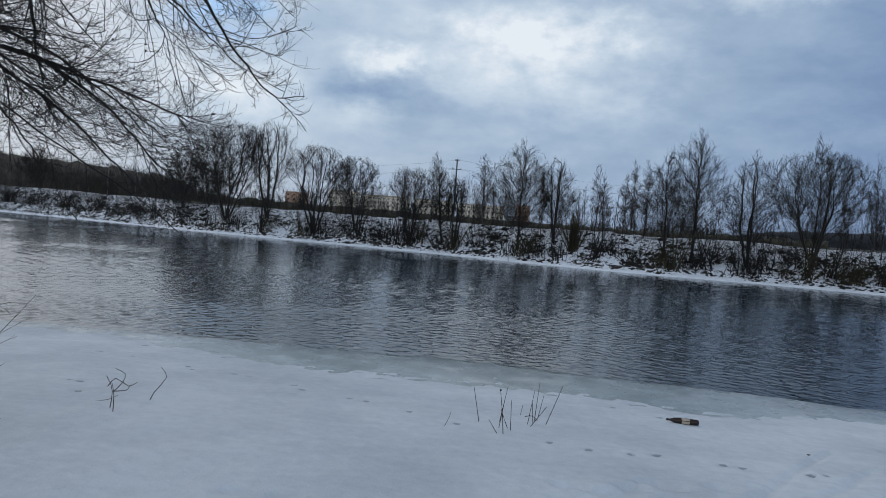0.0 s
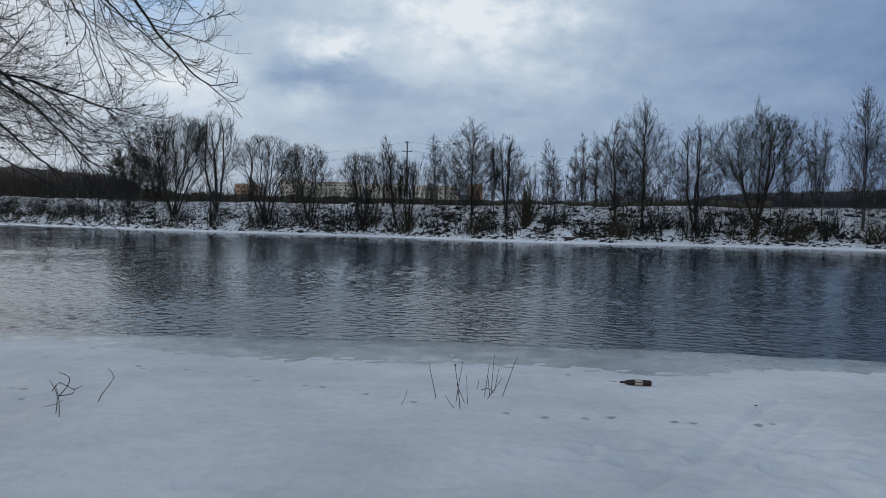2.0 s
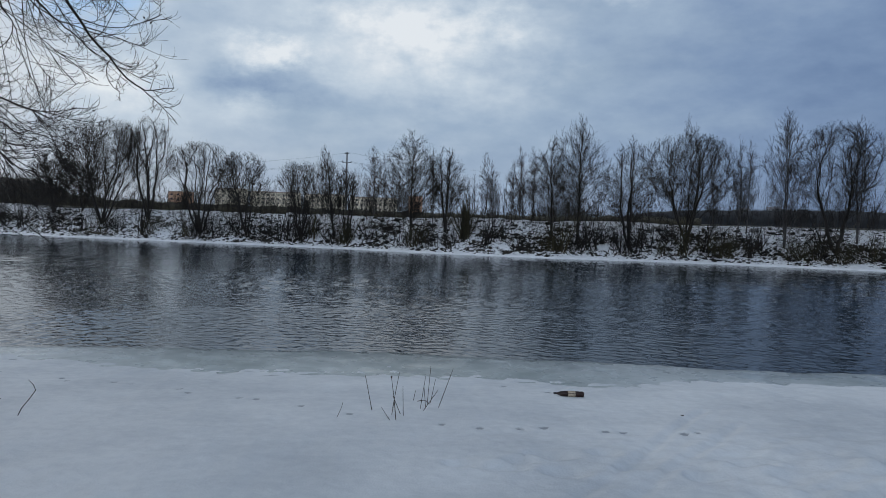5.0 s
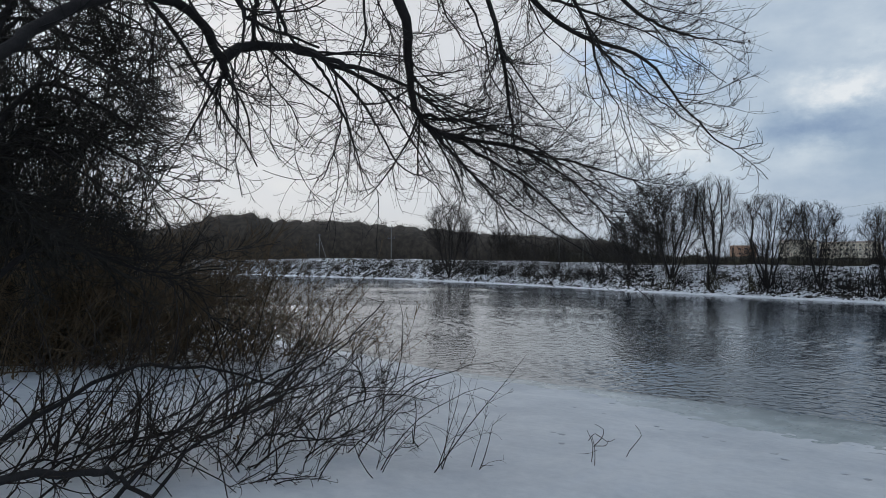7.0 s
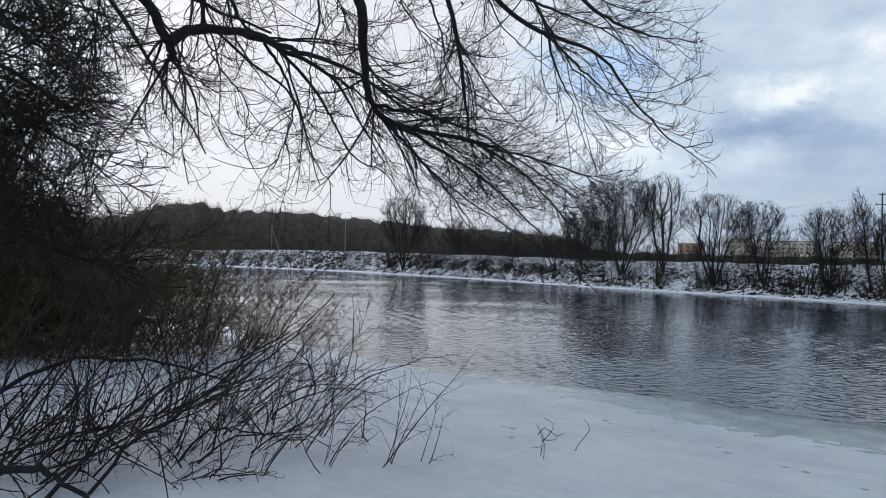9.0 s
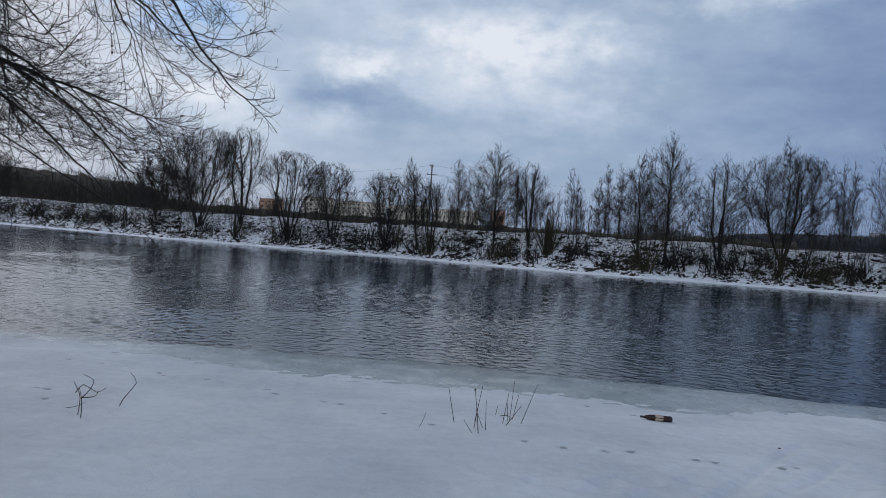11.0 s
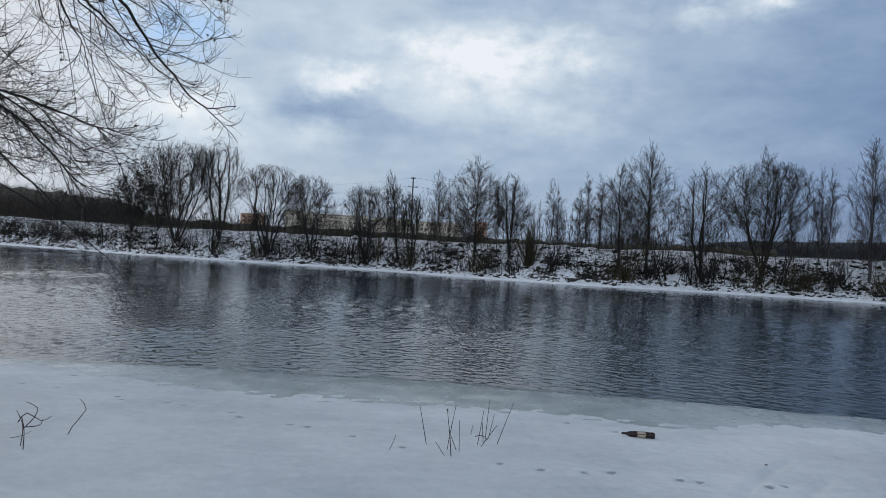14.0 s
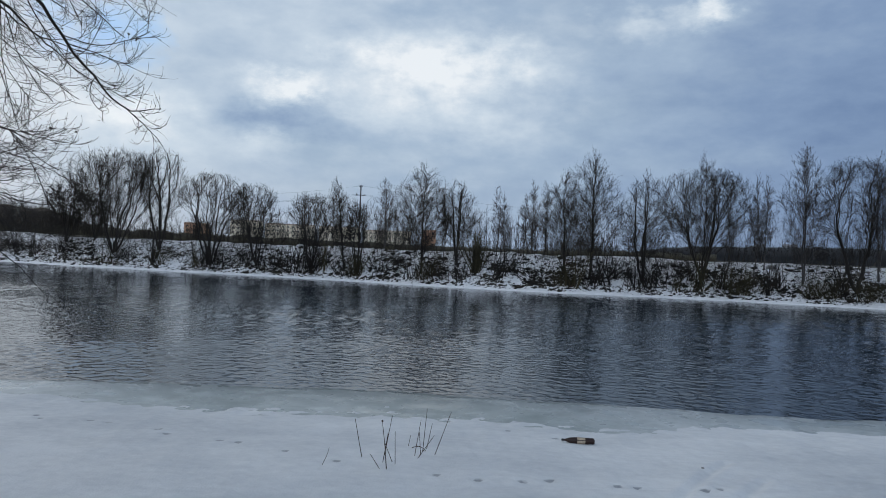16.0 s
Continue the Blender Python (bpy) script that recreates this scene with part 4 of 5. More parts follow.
    P2, R2 = sprout(rng, P1, R1, 2, 0.2, 1.0, 32, 10, 0.5, 0.6, 2, 0.08, (0, 0, 0.05), 0.0045)
    tagged(new("saplings", tubes("saplings", [(P, R), (P1, R1), (P2, R2)], TWIG, 3)), "thin bare saplings crowding the snowy bank", "saplings", kind="stuff")


def brushwood():
    """Young growth that fills the gaps between the trees on top of the bank."""
    rng = np.random.default_rng(520)
    x = np.concatenate([rng.uniform(-40, 32, 800), rng.uniform(-110, -40, 160)])
    off = rng.uniform(2.6, 9, len(x))
    tall = 0.75 + 0.3 * waves(x, 0 * x, 521, 10, 3, 14)
    start = np.stack([x, far_edge(x) + off, bank_height(off, x) - 0.05], -1)
    d = unit(np.stack([rng.normal(0, 0.16, len(x)), rng.normal(0, 0.16, len(x)), np.ones(len(x))], -1))
    L = rng.uniform(1.0, 3.9, len(x)) * tall.clip(0.3, 1.2)
    P = run(rng, start, d, L, 5, 0.05, (0, 0, 0.03))
    R = np.tile(np.linspace(1, 0.3, 5), (len(x), 1)) * rng.uniform(0.009, 0.018, (len(x), 1))
    P1, R1 = sprout(rng, P, R, 8, 0.1, 1.0, 30, 10, 0.38, 0.5, 2, 0.05, (0, 0, 0.06), 0.0065, fall=0.4)
    P2, R2 = sprout(rng, P1, R1, 2, 0.1, 1.0, 30, 10, 0.7, 0.7, 2, 0, (0, 0, 0.05), 0.0066, fall=0.3)
    tagged(new("brushwood", tubes("brushwood", [(P, R), (P1, R1), (P2, R2)], TWIG, 3)), "bare brown brushwood along the top of the bank", "brushwood", kind="stuff")


scatter_bank(), brushwood()


# ---------------------------------------------------------------- far woods and hedges
def polar(az, d, z=0.0):
    a = radians(az)
    return np.array([-d * math.sin(a), d * math.cos(a), z])


def woods(name, label, d, azs, tans, seed, rough, depth, spray, thin, mat=WOODS):
    """A belt of bare woodland: a lumpy mass of branches with twigs standing out of its top."""
    rng = np.random.default_rng(seed)
    a = np.arange(azs[0], azs[-1], 0.16 * (120 / d) ** 0.5)
    t = np.interp(a, azs, tans)
    u = a * math.pi / 180 * d
    h = d * t * (1 + rough * waves(u, u * 0, seed, 18, d * 0.014, d * 0.06) + rough * (np.abs(waves(u, u * 0, seed + 7, 10, d * 0.02, d * 0.05)) - 0.5)) + 2.1
    rows = []
    prof = ((0.0, 0.0), (0.02, 0.2), (0.03, 0.35), (0.05, 0.5), (0.08, 0.6), (0.12, 0.7), (0.2, 0.8), (0.3, 0.88), (0.5, 0.96), (0.8, 0.9), (1.0, 0.0))
    rad = np.radians(a)
    for f, g in prof:
        wob = waves(u, u * 0 + g * h, seed + 1, 22, d * 0.006, d * 0.03) * depth * 0.02
        r = d + f * depth + wob
        z = 1.0 + (h - 1.0) * g * (1 + 0.03 * waves(u, u * 0 + f * 50, seed + 2, 12, d * 0.012, d * 0.03))
        rows.append(np.stack([-r * np.sin(rad), r * np.cos(rad), z], -1))
    V = np.array(rows)
    r, c = V.shape[:2]
    idx = np.arange(r * c).reshape(r, c)
    F = np.stack([idx[:-1, 1:], idx[:-1, :-1], idx[1:, :-1], idx[1:, 1:]], -1).reshape(-1, 4)
    root = tagged(new(name), label, "woods", kind="stuff")
    tagged(part("undergrowth", mesh_np(name, V.reshape(-1, 3), F, [mat], True), root), kind="stuff")
    k = rng.integers(0, len(a), spray)
    f = rng.uniform(0.22, 0.7, spray)
    rr = d + f * depth - 0.5
    ra = np.radians(a[k] + rng.uniform(-0.1, 0.1, spray))
    top = 1 + (h[k] - 1) * np.interp(f, [0.2, 0.3, 0.5, 0.8], [0.8, 0.88, 0.96, 0.9])
    start = np.stack([-rr * np.sin(ra), rr * np.cos(ra), top - 0.04 * h[k]], -1)
    dd = unit(np.stack([rng.normal(0, 0.5, spray), rng.normal(0, 0.5, spray), np.ones(spray)], -1))
    P = run(rng, start, dd, h[k] * rng.uniform(0.05, 0.16, spray), 3, 0.08, (0, 0, 0.02))
    R = np.tile(np.array([1, 0.7, 0.3]), (spray, 1)) * thin
    P1, R1 = sprout(rng, P, R, 4, 0.0, 1.0, 36, 10, 0.8, 0.6, 2, 0.08, (0, 0, 0.05), thin * 0.5)
    tagged(part("treetops", tubes("treetops", [(P, R), (P1, R1)], mat, 3), root), kind="stuff")


woods("hillside_woods", "dark brown leafless woods on a far rise", 250, [20, 23, 24.6, 28, 31, 36, 40, 43, 47, 49.6, 51.4, 52.6, 54.8, 56.2, 59, 64, 80],
      [0.008, 0.018, 0.034, 0.040, 0.044, 0.050, 0.0545, 0.059, 0.0665, 0.0655, 0.0655, 0.072, 0.077, 0.070, 0.053, 0.042, 0.039], 601, 0.045, 40, 2800, 0.038)
woods("field_hedge", "low brown leafless hedge across the field", 130, [-24, -20, -17, -10, -7, 8, 20, 30], [0.007, 0.009, 0.007, 0.005, 0.005, 0.008, 0.012, 0.02], 602, 0.16, 8, 1300, 0.035, HEDGE)
for i, (az, top, half) in enumerate(((-11.6, 4.4, 2.0), (-12.4, 5.2, 2.4), (-13.3, 5.9, 2.8), (-14.4, 6.3, 3.0), (-15.3, 5.6, 2.6), (-16.2, 4.8, 2.2), (-9.6, 4.0, 1.8), (-18.6, 4.4, 2.0), (-7.8, 4.2, 1.8), (-5.4, 4.0, 2.0))):
    p = polar(az, 150 + 9 * math.sin(3.0 * i))
    shrub(p[0], p[1], top, half, 1800 + i, "rounded brown leafless tree in a copse beyond the bank", 40, HEDGETWIG, 60, rmin=0.024, patch=0.8, group="copse beyond the bank", name="copse_tree", z=1.7, stout=1.6, levels=(4, 3))
woods("distant_forest", "distant dark forest on the horizon", 800, [-50, -40, -31, -27, -25.5, -22, -20, -17], [0.020, 0.021, 0.0215, 0.0205, 0.020, 0.018, 0.014, 0.003], 604, 0.05, 60, 800, 0.16, FOREST)


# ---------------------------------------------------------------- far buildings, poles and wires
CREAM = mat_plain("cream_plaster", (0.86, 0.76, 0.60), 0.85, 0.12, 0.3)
BRICKY = mat_plain("orange_brick", (0.50, 0.30, 0.20), 0.85, 0.15, 0.4)
GREYWALL = mat_plain("grey_panel", (0.40, 0.41, 0.43), 0.85, 0.1, 0.3)
ROOF = mat_plain("rust_roof", (0.27, 0.19, 0.15), 0.7, 0.2, 0.4)
GLASS = mat_plain("dark_window", (0.035, 0.04, 0.05), 0.15, 0.2, 0.5)
CONCRETE = mat_plain("pole_concrete", (0.22, 0.21, 0.195), 0.85, 0.15, 3.0)
STEEL = mat_plain("pole_steel", (0.10, 0.10, 0.11), 0.5, 0.2, 5.0, 0.6)
WIRE = mat_plain("wire", (0.03, 0.03, 0.035), 0.5, 0.1, 1.0)


def box_mesh(name, sx, sy, sz, mat, bevel=0.0):
    bm = bmesh.new()
    bmesh.ops.create_cube(bm, size=1)
    bmesh.ops.scale(bm, vec=(sx, sy, sz), verts=bm.verts)
    bmesh.ops.translate(bm, vec=(0, 0, sz / 2), verts=bm.verts)
    if bevel:
        bmesh.ops.bevel(bm, geom=bm.edges[:], offset=bevel, segments=1, affect="EDGES")
    return bm_mesh(name, bm, mat)


WINDOW = {}


def block(az0, az1, d, top, storeys, wall, label, name="apartment_block", pitched=True):
    """A block of flats that faces the river, with its storeys of windows and a roof."""
    a, b = polar(az0, d), polar(az1, d)
    mid, along = (a + b) / 2, b - a
    length = float(np.linalg.norm(along))
    root = tagged(new(name), label, "building", "far buildings")
    root.location = (mid[0], mid[1], 1.7)
    root.rotation_euler = (0, 0, math.atan2(along[1], along[0]))
    h = top - 1.7
    body = h * (0.94 if pitched else 0.97)
    part("wall", box_mesh("wall", length, 12, body, wall), root)
    bm = bmesh.new()
    if pitched:
        y, w = 6.6, length / 2 + 0.5
        v = [bm.verts.new(p) for p in ((-w, -y, 0), (w, -y, 0), (w, y, 0), (-w, y, 0), (-w + 2, 0, h - body), (w - 2, 0, h - body))]
        for f in ((0, 1, 5, 4), (2, 3, 4, 5), (1, 2, 5), (3, 0, 4), (3, 2, 1, 0)):
            bm.faces.new([v[i] for i in f])
    else:
        bmesh.ops.create_cube(bm, size=1)
        bmesh.ops.scale(bm, vec=(length + 0.8, 12.8, h - body), verts=bm.verts)
        bmesh.ops.translate(bm, vec=(0, 0, (h - body) / 2), verts=bm.verts)
    roof = part("roof", bm_mesh("roof", bm, ROOF), root)
    roof.location = (0, 0, body)
    step = body / storeys
    cols = max(2, int(length / 4.0))
    key = round(step, 1)
    if key not in WINDOW:
        WINDOW[key] = box_mesh("window", 1.6, 0.25, step * 0.34, GLASS)
    for i in range(storeys):
        for j in range(cols):
            w = part("window", WINDOW[key], root)
            w.location = ((j + 0.5) / cols * length - length / 2, -6.03, step * (i + 0.3))


FLATS = "cream block of flats with a rust-red roof beyond the field"
block(16.6, 14.8, 600, 17.0, 4, BRICKY, "orange brick block of flats with a rust-red roof")
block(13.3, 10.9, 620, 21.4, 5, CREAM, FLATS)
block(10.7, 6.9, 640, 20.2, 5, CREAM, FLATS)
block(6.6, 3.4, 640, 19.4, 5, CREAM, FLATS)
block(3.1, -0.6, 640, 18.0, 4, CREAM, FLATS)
block(-1.5, -2.6, 600, 18.6, 5, BRICKY, "orange brick tower block standing above the trees", "tower_block", False)
block(63.9, 61.9, 320, 23.5, 9, GREYWALL, "pale grey tower block behind dark twigs", "tower_block", False)
for az0, az1, top in ((-26.6, -27.3, 44), (-27.6, -28.1, 38), (-28.4, -29.4, 46), (-29.7, -30.4, 40)):
    block(az0, az1, 1900, top, 6, GREYWALL, "pale grey high-rise on the far horizon", "tower_block", False)


def rod(a, b, r0, r1, mat, name, parent, sides=8, bend=0.0):
    a, b = np.array(a, float), np.array(b, float)
    t = np.linspace(0, 1, 9)[:, None]
    P = a + (b - a) * t
    P[:, 2] -= bend * 4 * (t * (1 - t))[:, 0]
    return part(name, tubes(name, [(P[None], np.linspace(r0, r1, 9)[None])], mat, sides), parent)


def pole(az, d, top, label, arm=0.0, brace=False, mat=None, r=0.10):
    p = polar(az, d)
    p[2] = stand(p[0], p[1]) - 0.2
    root = tagged(new("utility_pole"), label, "pole", "utility poles")
    root.location = p
    h = top - p[2]
    rod((0, 0, 0), (0, 0, h), r, r * 0.65, mat or CONCRETE, "post", root)
    if arm:
        for zz, l in ((h - 2.1, arm), (h - 0.35, arm * 0.45)):
            rod((-l, 0, zz), (l, 0, zz), 0.07, 0.07, STEEL, "crossarm", root, 4)
            for s in (-0.92, 0.92):
                rod((s * l, 0, zz), (s * l, 0, zz + 0.35), 0.08, 0.05, STEEL, "insulator", root, 5)
    if brace:
        rod((1.9, 0.3, 0), (0.1, 0, h * 0.86), r * 0.8, r * 0.6, mat or CONCRETE, "brace", root)
    return root


pole(29.2, 120, 7.2, "grey concrete utility pole in front of the woods", 0.9)
pole(27.4, 120, 6.8, "braced grey concrete utility pole in front of the woods", 0.9, True)
pole(48.12, 140, 7.8, "braced grey concrete utility pole in front of the woods", 0.8, True)
pole(42.5, 122, 8.5, "grey concrete utility pole in front of the woods", 0.8)
pole(3.4, 150, 14.9, "tall dark power pole with crossarms above the trees", 0.95, mat=STEEL, r=0.2)
line = tagged(new("power_line"), "thin power wires strung between tall poles", "power line")
for dz, da in ((12.95, 0.87), (12.95, -0.87), (14.75, 0.4)):
    c = polar(3.4, 150, dz)
    for az in (24, -21):
        e = polar(az, 190, dz - 0.5)
        rod(c + [da, 0, 0], e + [da, 0, 0], 0.013, 0.013, WIRE, "wire", line, 3, bend=2.2)


# ---------------------------------------------------------------- the willow over the shore
def smooth(points, k):
    """A smooth curve through a few control points, as k points."""
    p = np.array(points, float)
    p = np.concatenate([[2 * p[0] - p[1]], p, [2 * p[-1] - p[-2]]])
    t = np.linspace(0, len(points) - 1.0001, k)
    i = t.astype(int)
    f = (t - i)[:, None]
    a, b, c, d = p[i], p[i + 1], p[i + 2], p[i + 3]
    return 0.5 * (2 * b + (c - a) * f + (2 * a - 5 * b + 4 * c - d) * f ** 2 + (3 * b - a - 3 * c + d) * f ** 3)


RIGHT = np.array([0.83, 0.56, 0.0])


def limber(root, base, seed, bark, twig, tips, edge=0.25):
    """Two functions for one tree: limb lays a limb along a few points, spray covers it with twigs."""
    rng = np.random.default_rng(seed)

    def limb(name, pts, r0, r1, parent=root, k=26, sides=9, knob=0.0):
        P = smooth(pts, k)
        P = P + np.concatenate([[[0, 0, 0]], rng.normal(0, 0.007, (k - 1, 3))])
        R = np.linspace(1, 0, k) ** 1.25 * (r0 - r1) + r1
        R = R * (1 + 0.6 * knob * rng.normal(0, 1, k))
        ob = part(name, tubes(name, [(P[None] - base, R[None])], bark, sides), parent)
        return P[None], R[None], ob

    def spray(limbs, seed, per, l1, tr, ang=40, t0=0.25, thick=0.5, n2=9, n3=6, lift=0.24, rmin=0.0021, drop=-0.05, k2=9, k3=6, fall=0.2):
        """Boughs along a limb, long shoots along the boughs and fine twigs along the shoots: all sweep to the light and turn up at the ends."""
        P, R, ob = limbs
        g = np.random.default_rng(seed)
        trop = RIGHT * tr + np.array([0, 0, drop])
        P1, R1 = sprout(g, P, R, max(3, per // 3), t0, 1.0, ang, 15, l1 * 1.5, thick, 14, 0.06, trop * 0.4, 0.006, lift * 0.3, fixed=1.0, fall=fall, curl=0.20)
        R1 = np.minimum(R1, np.linspace(0.017, 0.0045, 14))
        P2, R2 = sprout(g, P1, R1, n2 - 1, 0.05, 1.0, 38, 14, 0.62, 0.55, k2, 0.028, trop * 0.7, rmin * 1.6, lift * 1.0, fall=0.35, curl=0.22)
        Pb, Rb = sprout(g, P, R, per // 3, t0, 1.0, 48, 16, l1 * 0.9, 0.3, k2, 0.03, trop * 0.7, rmin * 2, lift * 1.0, fixed=1.0, fall=fall, curl=0.22)
        P2, R2 = np.concatenate([P2, Pb]), np.concatenate([R2, np.minimum(Rb, 0.008)])
        P3, R3 = sprout(g, P2, R2, n3 - 1, 0.05, 1.0, 40, 14, 0.75, 0.75, k3, 0.022, trop * 0.6, rmin, lift * 1.1, fall=0.3, curl=0.22)
        # the crown ends in an even, rounded edge
        kept = []
        for Q, r in ((P1, R1), (P2, R2), (P3, R3)):
            far = Q[:, -1, 0] + edge * Q[:, -1, 1] > g.normal(0, 0.06, len(Q))
            kept.append((Q[~far], r[~far]))
        tagged(part("twig_spray", tubes("twig_spray", [(Q - base, r) for Q, r in kept], twig, 3), ob), kind="stuff")
        tips.append(kept[2][0][:, -1])

    return limb, spray


def willow(tips):
    base = np.array([-5.9, 1.2, 0.3])
    root = tagged(new("willow"), "old dark willow with bare limbs hanging over the shore", "tree")
    root.location = base
    limb, spray = limber(root, base, 700, NEARBARK, NEARTWIG, tips)
    limb("trunk", [base, (-5.95, 1.1, 2.0), (-5.85, 1.3, 3.8), (-5.5, 1.9, 5.6), (-5.0, 2.9, 7.2)], 0.30, 0.12, knob=0.02, sides=14)
    a = limb("limb", [(-5.9, 1.25, 2.9), (-5.17, 1.75, 3.38), (-5.21, 1.95, 3.59), (-5.29, 2.27, 3.84), (-5.38, 2.55, 4.04), (-5.47, 2.92, 4.15), (-5.57, 3.25, 4.19), (-5.68, 3.45, 4.17), (-5.79, 3.65, 4.09), (-5.83, 3.76, 3.97), (-5.84, 3.85, 3.86), (-5.83, 3.85, 3.78)], 0.044, 0.040, k=34, knob=0.04)
    spray(a, 701, 15, 0.8, 0.02, t0=0.12, drop=-0.08, n2=7, n3=5)
    b = limb("limb", [(-5.83, 3.83, 3.93), (-5.9, 4.1, 4.12), (-5.87, 4.47, 4.2), (-5.77, 4.82, 4.21), (-5.73, 5.02, 4.14), (-5.61, 5.3, 4.06), (-5.46, 5.58, 3.86), (-5.39, 5.78, 3.55), (-5.24, 6.1, 3.1)], 0.056, 0.007, k=32, knob=0.05)
    spray(b, 702, 15, 1.0, 0.03, drop=-0.10, t0=0.3, n2=8, n3=5)
    up = limb("limb", [(-5.6, 3.4, 6.2), (-5.75, 3.9, 5.3), (-5.8, 4.15, 4.61), (-5.85, 4.17, 4.39), (-5.9, 4.2, 4.17)], 0.035, 0.02, knob=0.04)
    spray(up, 713, 15, 0.9, 0.02, drop=-0.07, t0=0.3, n2=7, n3=5)
    # crooked boughs that droop from it and end in hooks
    for q, (pts, r) in enumerate((([(-5.77, 4.83, 4.16), (-5.70, 4.98, 3.95), (-5.60, 5.10, 3.60), (-5.55, 5.22, 3.27), (-5.46, 5.28, 2.98), (-5.36, 5.42, 2.78)], 0.018),
                                  ([(-5.9, 4.36, 4.17), (-5.77, 4.68, 3.92), (-5.60, 5.0, 3.70), (-5.57, 5.04, 3.46), (-5.64, 5.0, 3.2), (-5.74, 4.95, 2.93), (-5.80, 4.92, 2.96)], 0.015),
                                  ([(-5.73, 5.02, 4.12), (-5.52, 5.34, 3.72), (-5.43, 5.47, 3.46), (-5.34, 5.68, 3.12), (-5.16, 5.95, 2.98), (-5.01, 6.1, 2.72)], 0.018),
                                  ([(-5.61, 5.3, 4.05), (-5.3, 5.7, 3.78), (-5.12, 6.0, 3.46), (-5.0, 6.25, 3.05)], 0.014),
                                  ([(-5.88, 4.2, 4.13), (-5.86, 4.35, 3.85), (-5.75, 4.6, 3.55), (-5.78, 4.62, 3.2)], 0.009))):
        spray(limb("limb", pts, r, 0.004, knob=0.05, sides=7), 760 + q, 15, 0.55, 0.03, t0=0.15, n2=5, n3=4, drop=-0.05, lift=0.2)
    c = limb("limb", [(-5.67, 4.47, 4.15), (-5.44, 4.9, 4.06), (-5.2, 5.45, 3.96), (-5.01, 5.95, 3.75), (-4.71, 6.47, 3.56)], 0.034, 0.008, knob=0.04)
    spray(c, 703, 24, 1.0, 0.04, drop=-0.05, n2=8, n3=6)
    d = limb("limb", [(-5.3, 2.3, 6.2), (-4.7, 3.9, 5.75), (-4.76, 5.04, 4.53), (-5.01, 5.44, 4.08), (-5.2, 5.8, 3.71), (-5.08, 6.09, 3.48), (-4.57, 6.72, 3.37), (-4.15, 7.26, 3.02), (-3.74, 7.61, 2.45)], 0.07, 0.007, k=38, knob=0.04)
    spray(d, 704, 66, 1.0, 0.05, drop=-0.03, t0=0.32, n2=10, n3=7)
    for q, pts in enumerate(([(-5.18, 5.85, 3.66), (-4.85, 6.35, 3.62), (-4.45, 6.85, 3.42), (-4.0, 7.25, 3.05), (-3.6, 7.5, 2.75)], [(-5.1, 6.05, 3.5), (-4.8, 6.5, 3.25), (-4.45, 7.0, 2.9), (-4.1, 7.4, 2.45), (-3.85, 7.6, 2.15)],
                             [(-5.12, 5.95, 3.52), (-4.95, 6.25, 3.18), (-4.75, 6.6, 2.8), (-4.6, 6.85, 2.45)], [(-4.75, 6.5, 3.42), (-4.35, 7.0, 3.3), (-3.9, 7.45, 3.15), (-3.4, 7.7, 2.95)])):
        spray(limb("limb", pts, 0.024, 0.005, knob=0.04, sides=7), 770 + q, 30, 0.62, 0.035, t0=0.12, n2=8, n3=6, drop=-0.02)
    e = limb("limb", [(-5.08, 6.09, 3.48), (-4.9, 6.43, 3.04), (-4.55, 6.95, 2.63), (-3.99, 7.39, 2.19), (-3.53, 7.6, 1.81), (-3.2, 7.71, 1.43)], 0.013, 0.003)
    spray(e, 705, 6, 0.28, 0.04, t0=0.05, n2=4, n3=3)
    f = limb("limb", [(-5.1, 2.7, 6.9), (-4.3, 4.3, 6.3), (-4.32, 5.83, 4.74), (-4.46, 6.42, 3.92), (-4.56, 6.71, 3.46), (-4.55, 6.93, 2.88)], 0.045, 0.006, knob=0.04)
    spray(f, 706, 48, 0.9, 0.04, drop=-0.03, t0=0.35, n2=8, n3=6)
    g = limb("limb", [(-5.05, 2.8, 7.0), (-4.26, 5.2, 5.9), (-4.16, 6.25, 4.9), (-3.76, 6.88, 4.48), (-3.32, 7.37, 4.29), (-3.0, 7.74, 3.76), (-2.63, 7.94, 3.35), (-2.3, 8.03, 3.37)], 0.042, 0.004, k=34)
    spray(g, 707, 27, 0.78, 0.03, drop=0.03, t0=0.35, n2=8, n3=5, fall=0.6)
    h = limb("limb", [(-4.5, 4.5, 6.2), (-3.74, 6.39, 4.86), (-3.67, 7.05, 4.08), (-3.58, 7.35, 3.75)], 0.03, 0.004)
    spray(h, 708, 30, 0.75, 0.03, t0=0.3, n2=7, n3=5, drop=-0.03)
    i = limb("limb", [(-5.6, 1.8, 5.2), (-5.2, 3.3, 4.95), (-5.43, 4.14, 4.33), (-5.57, 4.38, 4.2), (-5.51, 4.85, 3.98), (-5.61, 5.23, 3.36), (-5.61, 5.48, 2.81)], 0.028, 0.005, knob=0.04)
    spray(i, 709, 9, 0.8, 0.03, drop=-0.08, t0=0.4, n2=6, n3=4)
    j = limb("limb", [(-4.4, 5.0, 6.4), (-3.48, 6.97, 4.93), (-3.1, 7.45, 4.6), (-2.8, 7.65, 4.48), (-2.6, 7.75, 4.45)], 0.03, 0.004)
    spray(j, 710, 18, 0.8, 0.03, fall=0.6, t0=0.3, n2=7, n3=5, drop=-0.02)
